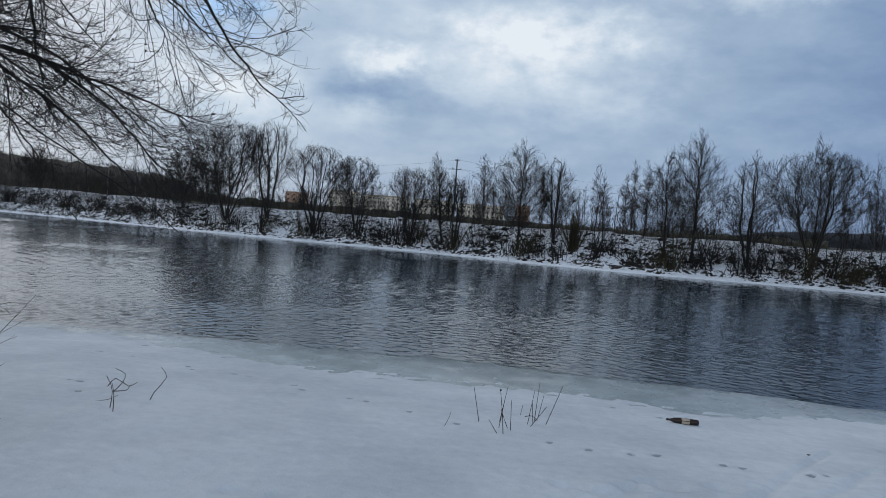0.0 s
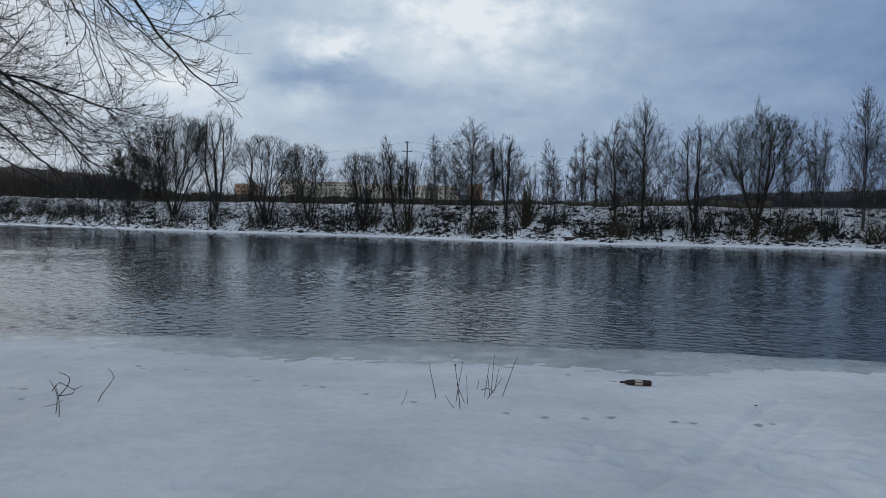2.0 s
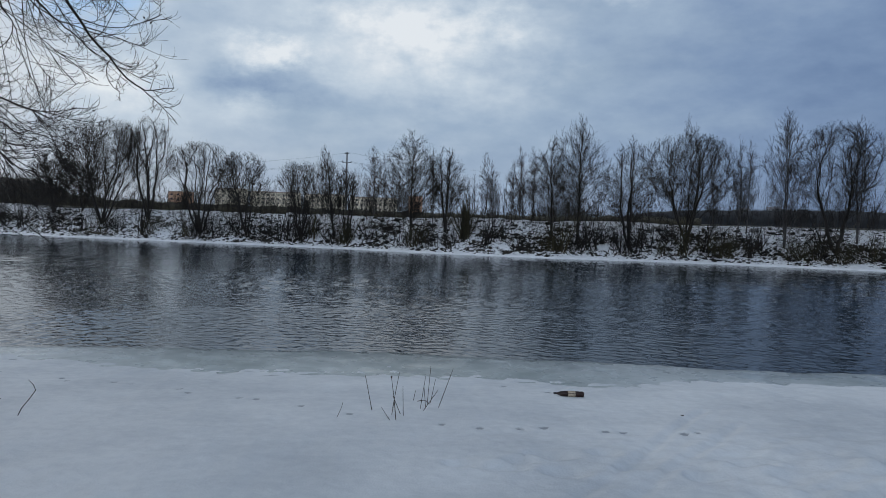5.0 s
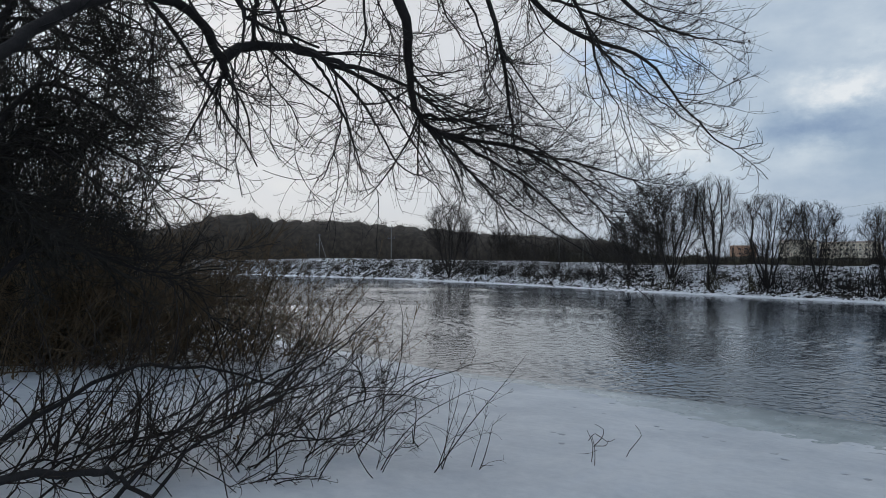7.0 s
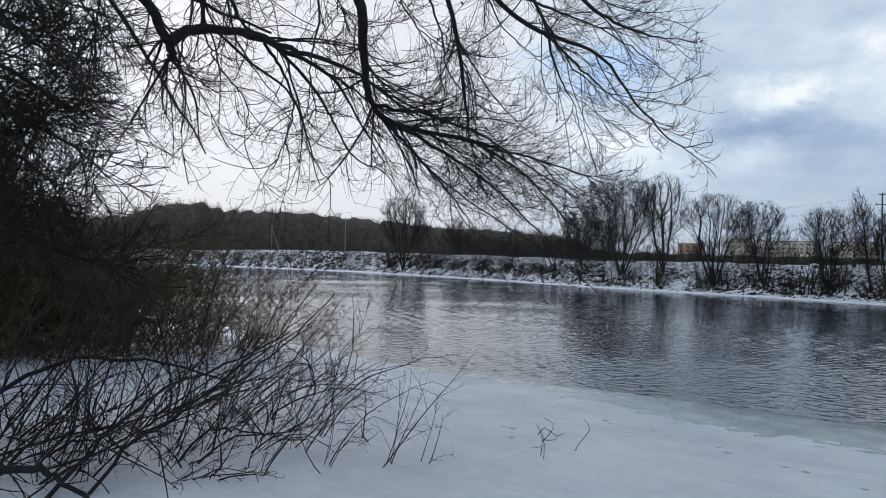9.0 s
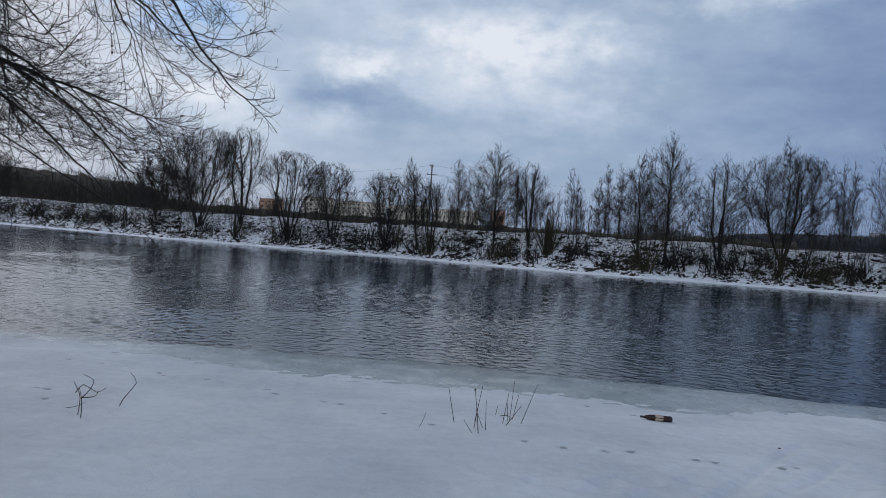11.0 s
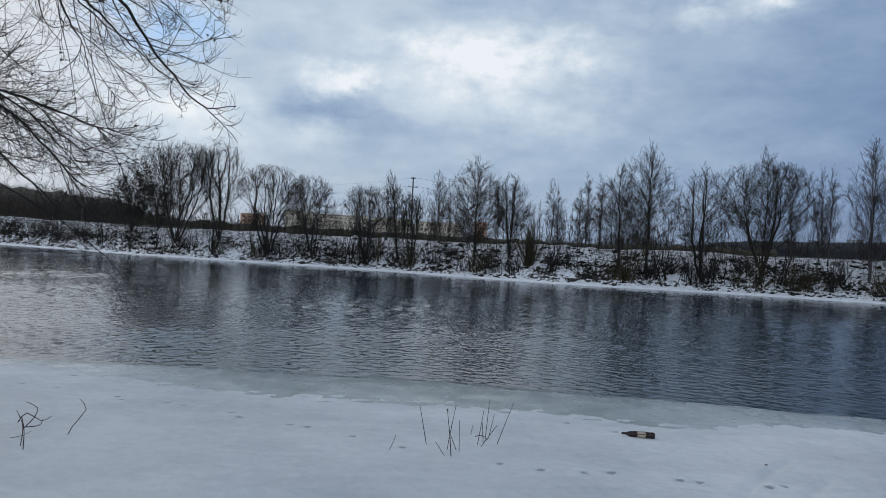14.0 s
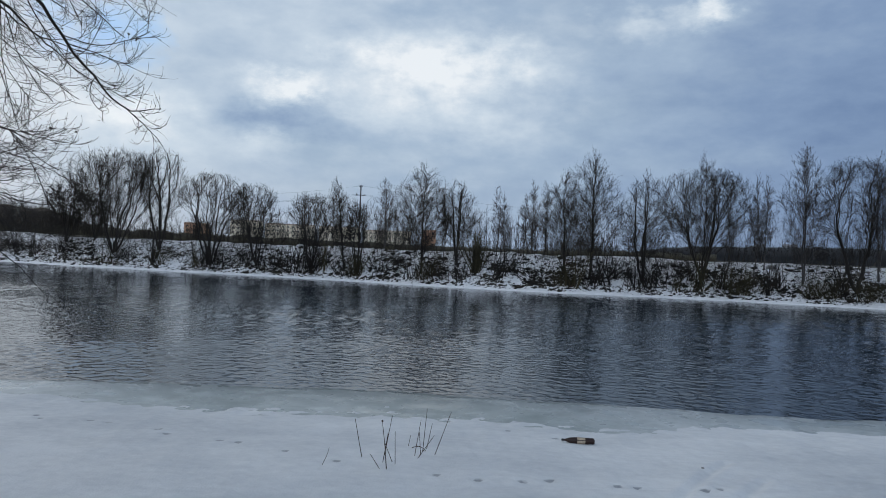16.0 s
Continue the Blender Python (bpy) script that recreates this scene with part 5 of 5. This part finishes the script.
    # thin boughs between the hanging limbs
    for q, pts in enumerate(([(-4.7, 3.9, 5.75), (-4.5, 4.75, 5.2), (-4.46, 5.12, 4.79), (-4.46, 5.38, 4.44), (-4.38, 5.69, 4.21), (-4.22, 6.04, 4.08)], [(-4.3, 4.3, 6.3), (-4.0, 5.6, 5.6), (-4.06, 6.03, 5.01), (-4.06, 6.38, 4.6), (-3.93, 6.69, 4.33), (-3.76, 7.0, 4.14)],
                             [(-4.75, 3.85, 5.72), (-4.65, 4.4, 5.1), (-4.79, 4.68, 4.61), (-4.81, 4.94, 4.33), (-4.83, 5.2, 4.24)])):
        spray(limb("limb", pts, 0.016, 0.004, sides=7), 790 + q, 24, 0.62, 0.03, t0=0.3, n2=7, n3=5, drop=-0.01)
    # the upper boughs of the crown's outer edge
    for q, pts in enumerate(([(-4.2, 5.6, 6.3), (-3.7, 6.9, 5.35), (-3.3, 7.5, 4.9), (-2.75, 7.8, 4.75)], [(-4.16, 6.25, 4.9), (-3.7, 7.0, 4.75), (-3.2, 7.45, 4.5), (-2.6, 7.8, 4.0)], [(-3.76, 6.88, 4.48), (-3.35, 7.3, 4.0), (-2.95, 7.6, 3.6)])):
        spray(limb("limb", pts, 0.018, 0.004, sides=7), 780 + q, 15, 0.75, 0.03, t0=0.2, n2=6, n3=5, drop=-0.02)
    k = limb("limb", [(-5.7, 1.6, 4.7), (-5.2, 2.9, 5.0), (-5.48, 3.71, 4.36), (-5.61, 3.98, 4.27), (-5.48, 4.65, 4.17)], 0.04, 0.012)
    spray(k, 711, 9, 0.9, 0.03, drop=-0.1, t0=0.35, n2=6, n3=4)
    for q, pts in enumerate(([(-4.9, 3.3, 5.2), (-4.78, 3.71, 4.5), (-4.93, 3.72, 4.08), (-4.91, 3.88, 3.69), (-4.69, 4.06, 3.32)], [(-4.7, 3.9, 5.6), (-4.49, 4.18, 4.68), (-4.58, 4.38, 4.09), (-4.65, 4.35, 3.65), (-4.59, 4.4, 3.26)],
                             [(-4.6, 4.7, 5.7), (-4.42, 5.25, 4.92), (-4.25, 5.65, 4.35), (-4.18, 5.73, 3.85), (-3.89, 6.1, 3.43)], [(-4.2, 5.6, 6.0), (-3.92, 6.4, 5.17), (-3.75, 6.81, 4.66), (-3.52, 7.0, 4.18), (-3.29, 7.32, 3.91), (-2.94, 7.73, 3.81)],
                             [(-5.2, 2.8, 5.2), (-4.97, 3.3, 4.42), (-4.91, 3.37, 3.89), (-5.07, 3.38, 3.52), (-5.0, 3.45, 3.08)], [(-5.5, 2.4, 5.2), (-5.2, 2.87, 4.34), (-5.03, 3.15, 3.86), (-4.98, 3.32, 3.59), (-4.95, 3.35, 3.23)])):
        spray(limb("limb", pts, 0.018, 0.004, sides=6), 720 + q, 16 if q < 4 else 6, 0.85, 0.02, t0=0.15, n2=7, n3=4, drop=0.01 if q == 3 else -0.05, fall=0.5)
    # unseen upper crown, added above the view to shade the snow on the left
    for q, (az, reach, top) in enumerate(((95, 4.5, 9.0), (150, 4.0, 9.5), (215, 4.2, 9.2), (20, 4.6, 8.6), (55, 4.8, 9.6), (300, 4.2, 8.8))):
        c, s2 = math.cos(radians(az)), math.sin(radians(az))
        pts = [(-5.3, 2.2, 6.2), (-5.1 + 0.35 * reach * c, 2.6 + 0.35 * reach * s2, 7.4), (-5.1 + 0.7 * reach * c, 2.6 + 0.7 * reach * s2, 0.6 * top + 3.2), (-5.1 + reach * c, 2.6 + reach * s2, top)]
        spray(limb("limb", pts, 0.09, 0.012, sides=7), 740 + q, 15, 1.3, 0.0, t0=0.25, n2=8, n3=4, drop=0.02, lift=0.05, rmin=0.006, k2=5, k3=3)
    m = limb("limb", [(-5.8, 1.5, 4.4), (-6.4, 2.6, 5.0), (-6.9, 3.8, 4.6), (-7.1, 4.6, 3.9), (-7.0, 5.1, 3.2)], 0.05, 0.008)
    spray(m, 712, 22, 1.0, 0.02, drop=-0.1, t0=0.2, n2=9, n3=6)


def sallow():
    """The dense bush beside the willow: stems that rise out of one stool and arch over the shore."""
    base = np.array([-8.9, 2.1, 0.35])
    root = tagged(new("sallow"), "tall dense dark sallow bush with fine drooping twigs", "shrub")
    root.location = base
    limb, spray = limber(root, base, 850, NEARBARK, SALLOWTWIG, [])
    stems = (
        [(-8.2, 2.09, 2.35), (-7.74, 2.15, 3.85), (-7.16, 2.34, 4.28), (-6.42, 2.67, 4.28), (-5.78, 2.92, 4.05), (-5.51, 3.16, 3.59)],
        [(-8.53, 2.1, 1.83), (-8.03, 2.21, 2.82), (-7.24, 2.57, 3.0), (-6.52, 2.88, 3.07), (-5.95, 3.07, 3.29)],
        [(-8.82, 2.13, 1.6), (-8.32, 2.25, 2.31), (-7.47, 2.67, 2.5), (-6.75, 2.95, 2.8)],
        [(-8.49, 2.13, 1.93), (-7.98, 2.23, 3.34), (-7.15, 2.62, 3.55), (-6.48, 2.9, 3.45), (-5.95, 3.07, 3.18)],
        [(-8.0, 2.0, 2.14), (-7.51, 2.08, 3.65), (-6.79, 2.39, 3.83), (-6.15, 2.65, 3.78), (-5.64, 2.8, 3.45)],
        [(-9.07, 2.2, 1.36), (-8.56, 2.33, 2.04), (-7.6, 2.82, 2.3), (-6.9, 3.1, 2.5)],
        [(-9.21, 2.32, 1.8), (-8.73, 2.41, 3.17), (-7.93, 2.78, 3.36), (-7.3, 3.03, 3.21), (-6.73, 3.24, 2.87)],
        [(-7.85, 1.89, 1.46), (-7.4, 1.95, 2.52), (-6.77, 2.19, 2.64), (-6.17, 2.41, 2.49), (-5.83, 2.69, 2.4)],
        [(-9.45, 2.38, 2.39), (-8.86, 2.53, 4.48), (-8.18, 2.8, 4.52), (-7.53, 3.07, 4.35), (-7.03, 3.22, 3.96)],
        [(-9.45, 2.38, 2.39), (-8.97, 2.49, 2.79), (-8.29, 2.76, 2.89), (-7.73, 2.96, 2.81), (-7.13, 3.17, 3.0)])
    g = np.random.default_rng(880)
    stems = list(stems)
    for q in range(16):
        el = -1 + 21 * (q + 0.5) / 16
        edge = 60 + 0.02 * (el - 4) ** 2
        az, d = g.uniform(edge, 73), g.uniform(6.2, 8.2)
        ring = [(az + 0.75 * (77 - az), el * 0.55 - 4, d * 1.05), (az + 0.4 * (77 - az), el + 1.5, d * 1.03), (az, el, d), (az - 3, el - g.uniform(0, 2.5), d)]
        stems.append([tuple(polar(w, r, 2.07 + r * math.tan(radians(u)))) for w, u, r in ring])
    for i, pts in enumerate(stems):
        foot = tuple(base + np.array([0.12 * math.cos(i * 2.4), 0.12 * math.sin(i * 2.4), -0.1]))
        spray(limb("stem", [foot, *pts], 0.045, 0.006, k=22, sides=7), 851 + i, 39, 0.6, 0.03, t0=0.22, n2=8, n3=5, drop=-0.01, lift=0.08, rmin=0.0032, k2=6, k3=4)


TIPS = []
willow(TIPS), sallow()
rng = np.random.default_rng(730)
hang = np.concatenate(TIPS)
hang = hang[(hang[:, 1] > 5.2) & (hang[:, 0] > -5.2)]
hang = hang[rng.choice(len(hang), 60, replace=False)]
bm = bmesh.new()
for p in hang:
    bmesh.ops.create_icosphere(bm, subdivisions=1, radius=0.012, matrix=Matrix.Translation(p) @ Euler(rng.uniform(0, 3, 3)).to_matrix().to_4x4() @ Matrix.Diagonal((1.0, 0.6, 1.6, 1)))
tagged(part("withered_catkin", bm_mesh("withered_catkin", bm, NEARTWIG), None), "withered dark catkins left on willow twigs", "catkin", kind="stuff")


# ---------------------------------------------------------------- bushes on the near shore
def near_bushes():
    lean = (RIGHT[0] * 0.7, RIGHT[1] * 0.7)
    lab = "tangled dark leafless bush leaning over the snow"
    for i, (x, y, h, st, sp) in enumerate(((-6.5, 2.5, 2.1, 14, 40), (-6.2, 3.1, 2.0, 9, 42), (-5.8, 2.7, 1.8, 7, 38), (-7.2, 3.0, 2.2, 16, 42), (-6.4, 1.9, 1.7, 12, 40), (-6.9, 3.4, 2.2, 14, 42), (-5.9, 3.9, 1.4, 8, 44), (-7.3, 4.4, 2.2, 15, 45), (-7.6, 5.8, 1.9, 14, 45), (-7.0, 6.8, 1.6, 14, 45), (-5.4, 4.2, 1.2, 10, 44), (-6.3, 5.3, 1.5, 13, 44), (-5.6, 4.9, 1.2, 10, 44), (-6.0, 4.4, 1.25, 10, 44), (-5.2, 3.5, 1.0, 9, 44))):
        z = stand(x, y)
        shrub(x, y, z + h, 1, 800 + i, lab, st, BUSHTWIG, sp + 22, lean, 1.0, 0.0034, 0.3, "near bushes", "bush", fit=False, lift=0.03, levels=(5, 3), stout=0.62, curl=0.28, reach=(0.4, 1.05), wob=0.15, kk=4)
    for i, (x, y, h, st) in enumerate(((-4.2, 4.86, 1.25, 3), (-4.03, 5.0, 1.0, 3), (-4.5, 4.45, 1.2, 4), (-4.8, 4.0, 1.2, 4), (-5.0, 4.7, 1.2, 4), (-5.4, 3.4, 1.3, 4), (-5.7, 2.9, 1.4, 5), (-5.9, 3.3, 1.5, 5))):
        shrub(x, y, stand(x, y) + h, 1, 820 + i, "thin leafless shoots standing in the snow", st, BUSHTWIG, 30, (0.34, 0.22), 1.0, 0.0022, 0.10, "near bushes", "bush", fit=False, levels=(4, 2), stout=0.42, curl=0.16, wob=0.06, kk=4)
    # heavier old branches that lie in the tangle
    root = tagged(new("bush"), "heavy bent old branches low over the snow", "shrub", "near bushes")
    rng = np.random.default_rng(840)
    for pts, r in (([(-5.6, 1.2, 0.45), (-4.99, 1.73, 0.78), (-4.87, 2.23, 0.73), (-4.86, 2.44, 0.63), (-4.5, 2.62, 0.36)], 0.035),
                   ([(-6.1, 1.6, 0.35), (-6.04, 2.18, 0.83), (-6.22, 3.15, 1.16), (-6.17, 3.63, 1.13), (-6.12, 4.05, 1.06), (-5.81, 4.57, 0.84)], 0.024),
                   ([(-5.25, 2.42, 0.3), (-5.62, 3.2, 0.65), (-5.85, 3.86, 0.88), (-5.83, 4.59, 1.05), (-5.72, 5.22, 1.28)], 0.018),
                   ([(-5.5, 3.7, 0.28), (-5.38, 3.95, 0.55), (-5.36, 4.21, 0.53), (-5.22, 4.5, 0.46), (-5.1, 4.7, 0.40)], 0.012),
                   ([(-5.13, 2.7, 0.3), (-5.48, 3.4, 0.63), (-5.5, 4.14, 0.83), (-5.56, 4.92, 1.15), (-5.42, 5.56, 1.69)], 0.015)):
        P = smooth(pts, 22) + rng.normal(0, 0.012, (22, 3))
        R = np.linspace(1, 0.35, 22) * r
        ob = part("branch", tubes("branch", [(P[None], R[None])], NEARBARK, 8), root)
        P1, R1 = sprout(rng, P[None], R[None], 14, 0.1, 1.0, 45, 14, 0.6, 0.3, 9, 0.03, (0.04, 0.025, 0.04), 0.003, fixed=0.65, curl=0.16)
        R1 = np.minimum(R1, 0.006)
        P2, R2 = sprout(rng, P1, R1, 6, 0.1, 1.0, 34, 12, 0.5, 0.6, 6, 0.03, (0.02, 0.01, 0.03), 0.002, curl=0.1)
        tagged(part("twig_spray", tubes("twig_spray", [(P1, R1), (P2, R2)], BUSHTWIG, 3), ob), kind="stuff")
    # a few withered leaves that the bushes have kept
    x = np.concatenate([rng.normal(-6.0, 0.35, 70), rng.normal(-5.5, 0.25, 40), rng.normal(-6.4, 0.5, 50)])
    y = np.concatenate([rng.normal(3.3, 0.4, 70), rng.normal(3.9, 0.3, 40), rng.normal(2.7, 0.5, 50)])
    z = near_height(x, y) + rng.uniform(0.15, 1.0, len(x))
    u = unit(rng.normal(size=(len(x), 3)))
    v = unit(np.cross(u, rng.normal(size=u.shape)))
    w = np.cross(u, v)
    size = rng.uniform(0.012, 0.028, (len(x), 1, 1))
    shape = np.array([(-1, 0, 0), (-0.3, 0.45, 0.2), (-0.3, -0.45, 0.2), (0.5, 0.4, 0.25), (0.5, -0.4, 0.25), (1.1, 0, -0.1)])
    V = np.stack([x, y, z], -1)[:, None] + size * (shape[None, :, :1] * u[:, None] + shape[None, :, 1:2] * v[:, None] + shape[None, :, 2:] * w[:, None])
    F = np.array([(0, 2, 1), (1, 2, 4), (1, 4, 3), (3, 4, 5)])[None] + (np.arange(len(x)) * 6)[:, None, None]
    tagged(new("withered_leaves", mesh_np("withered_leaves", V.reshape(-1, 3), F.reshape(-1, 3), [THICKET], True)), "withered brown leaves left in the bush", "leaves", kind="stuff")
    # the old sallows that close the view beyond
    for i, (az, d, top, half, st) in enumerate(((66.6, 16.5, 5.6, 1.5, 40), (69.2, 15.8, 7.4, 1.9, 50), (72.5, 15.5, 8.4, 2.0, 50))):
        p = polar(az, d)
        shrub(p[0], p[1], top, half, 860 + i, "tall dense dark sallow bush with crowded fine stems", st, SALLOWTWIG, 70, (0.3, 0.2), 1.0, 0.012, 0.5, "sallow bushes", "sallow", lift=-0.03, levels=(8, 5), stout=0.6, wob=0.10, curl=0.30, reach=(0.4, 1.0), kk=4)
    # thicket along the shore farther on
    thk = "dense brown leafless thicket at the shore"
    for i, (az, d, h, half) in enumerate(((51.5, 15.5, 1.3, 1.0), (53.5, 14.8, 2.1, 1.2), (56, 15.5, 3.1, 1.5), (59, 15.0, 3.0, 1.7), (62, 15.5, 3.2, 1.8), (65.5, 15.2, 3.6, 1.8), (69, 15, 4.4, 1.9), (73, 15, 4.8, 2.0), (57.5, 18.5, 2.2, 2.0), (63, 19, 3.0, 2.2), (66.5, 17, 3.4, 2.2), (70.5, 17, 4.0, 2.4), (64.2, 14.8, 2.8, 1.8), (66.6, 14.6, 3.2, 1.9), (68.6, 14.6, 3.4, 1.9), (71, 14.4, 3.6, 2.0))):
        p = polar(az, d)
        shrub(p[0], p[1], stand(p[0], p[1]) + h, half, 870 + i, thk, 46, THICKET, 60, (0.3, 0.18), 1.0, 0.0055, 0.9, "shore thicket", "thicket", levels=(7, 4), stout=0.5, wob=0.10, curl=0.14, fit=False, reach=(0.5, 0.95), lift=0.0)


near_bushes()


# ---------------------------------------------------------------- small things on the snow
def curve_part(name, pts, r0, r1, mat, parent, k=7, sides=5):
    P = smooth(pts, k) if len(pts) > 2 else np.linspace(pts[0], pts[1], k)
    return part(name, tubes(name, [(P[None], np.linspace(r0, r1, k)[None])], mat, sides), parent)


def stalk_clump(label, stalks, r=0.005, kind="dry_stalk"):
    root = tagged(new(kind), label, "dry stalk", "dry stalks in the snow")
    for pts in stalks:
        first = np.array(pts[0], float)
        pts = [tuple(first + (first - np.array(pts[1], float)) * 0.25)] + [tuple(p) for p in pts] if len(pts) == 2 else pts
        curve_part("stem", pts, r, r * 0.55, STALK, root)
    return root


stalk_clump("single dry brown stalk standing in the snow", [[(-0.09, 7.0, 0.16), (-0.16, 7.0, 0.5)]])
stalk_clump("short broken twig in the snow", [[(-0.42, 6.67, 0.15), (-0.37, 6.67, 0.26), (-0.35, 6.67, 0.33)]], 0.003)
stalk_clump("short dry brown stalk standing in the snow", [[(0.08, 6.57, 0.19), (0.0, 6.57, 0.31)]], 0.004)
mid = stalk_clump("clump of crossed dry brown stalks with a seed head", [[(0.11, 7.05, 0.16), (0.17, 7.03, 0.53)], [(0.14, 6.55, 0.17), (0.12, 6.6, 0.36), (0.09, 6.62, 0.57)], [(0.19, 6.81, 0.16), (0.11, 6.81, 0.35)], [(0.21, 6.74, 0.16), (0.2, 6.74, 0.46)], [(0.10, 6.8, 0.16), (0.14, 6.85, 0.42)]], 0.0045)
bm = bmesh.new()
bmesh.ops.create_icosphere(bm, subdivisions=2, radius=0.009, matrix=Matrix.Translation((0.09, 6.62, 0.575)) @ Matrix.Diagonal((1, 1, 1.3, 1)))
part("seed_head", bm_mesh("seed_head", bm, STALK), mid)
stalk_clump("short dry brown stalk standing in the snow", [[(0.33, 7.48, 0.13), (0.35, 7.48, 0.24)]], 0.004)
stalk_clump("clump of dry brown stalks with a broken twig", [[(0.38, 7.06, 0.14), (0.43, 7.06, 0.49)], [(0.46, 7.25, 0.13), (0.49, 7.25, 0.55)], [(0.40, 6.98, 0.15), (0.55, 6.98, 0.37)], [(0.50, 7.39, 0.12), (0.55, 7.39, 0.38)],
            [(0.36, 7.2, 0.2), (0.43, 7.2, 0.21), (0.49, 7.2, 0.17)], [(0.44, 7.1, 0.14), (0.42, 7.12, 0.36)]], 0.0045)
stalk_clump("slanting dry brown stalk standing in the snow", [[(0.57, 7.17, 0.14), (0.71, 7.17, 0.54)]])
stalk_clump("bent brown twig standing in the snow", [[(-3.23, 6.6, 0.13), (-3.17, 6.6, 0.27), (-3.05, 6.6, 0.43), (-3.11, 6.6, 0.52)]], 0.0048)
stalk_clump("tangle of bent dark twigs standing in the snow", [[(-3.41, 6.21, 0.40), (-3.34, 6.21, 0.48), (-3.22, 6.21, 0.42), (-3.14, 6.21, 0.46)], [(-3.35, 6.2, 0.36), (-3.27, 6.2, 0.45), (-3.25, 6.2, 0.53), (-3.34, 6.2, 0.57)],
            [(-3.35, 6.22, 0.36), (-3.24, 6.22, 0.38), (-3.21, 6.22, 0.43)], [(-3.27, 6.05, 0.15), (-3.28, 6.08, 0.36), (-3.34, 6.14, 0.47)], [(-3.36, 6.15, 0.15), (-3.35, 6.18, 0.37), (-3.42, 6.2, 0.5)]], 0.0045)
stalk_clump("small twig lying on the snow", [[(-3.62, 6.3, 0.22), (-3.5, 6.4, 0.23), (-3.44, 6.45, 0.26)]], 0.003)


def bottle(x, y, rz):
    PET = mat_plain("brown_plastic", (0.026, 0.010, 0.007), 0.3, 0.2, 20.0)
    PAPER = mat_plain("label_paper", (0.45, 0.36, 0.26), 0.6, 0.2, 40.0)
    CAP = mat_plain("dark_cap", (0.015, 0.017, 0.02), 0.4, 0.2, 40.0)
    root = tagged(new("bottle"), "empty brown plastic bottle with a cream label lying on snow", "bottle")
    root.matrix_world = Matrix.Translation((x, y, stand(x, y) + 0.031)) @ Euler((0, radians(-87), radians(rz))).to_matrix().to_4x4()

    def lathe(name, prof, mat, ribs=0):
        n, k = 24, len(prof)
        a = np.arange(n) * 2 * np.pi / n
        V = []
        for h, r in prof:
            rr = 0.8 * r * (1 + (0.06 * np.cos(5 * a) if ribs and h < 0.05 else 0))
            V.append(np.stack([rr * np.cos(a), rr * np.sin(a), np.full(n, h)], -1))
        V = np.array(V).reshape(-1, 3)
        idx = np.arange(n * k).reshape(k, n)
        F = np.stack([idx[:-1], np.roll(idx[:-1], -1, 1), np.roll(idx[1:], -1, 1), idx[1:]], -1).reshape(-1, 4)
        return part(name, mesh_np(name, V, F, [mat], True), root)

    lathe("body", [(-0.165, 0.001), (-0.163, 0.032), (-0.15, 0.04), (-0.128, 0.041), (-0.12, 0.037), (-0.10, 0.0405), (-0.04, 0.041), (0.03, 0.0405), (0.06, 0.0395), (0.10, 0.034), (0.13, 0.02), (0.145, 0.0135), (0.165, 0.013)], PET, 1)
    lathe("label", [(-0.062, 0.0405), (-0.06, 0.0425), (0.024, 0.0425), (0.026, 0.0405)], PAPER)
    lathe("cap", [(0.160, 0.0145), (0.183, 0.0145), (0.184, 0.001)], CAP)


bottle(2.10, 7.92, 3)
bm = bmesh.new()
bmesh.ops.create_icosphere(bm, subdivisions=2, radius=0.011, matrix=Matrix.Translation((2.93, 6.79, 0.185)) @ Matrix.Diagonal((1.6, 0.8, 0.5, 1)))
tagged(new("leaf_scrap", bm_mesh("leaf_scrap", bm, STALK)), "small dark scrap lying on the snow", "scrap")
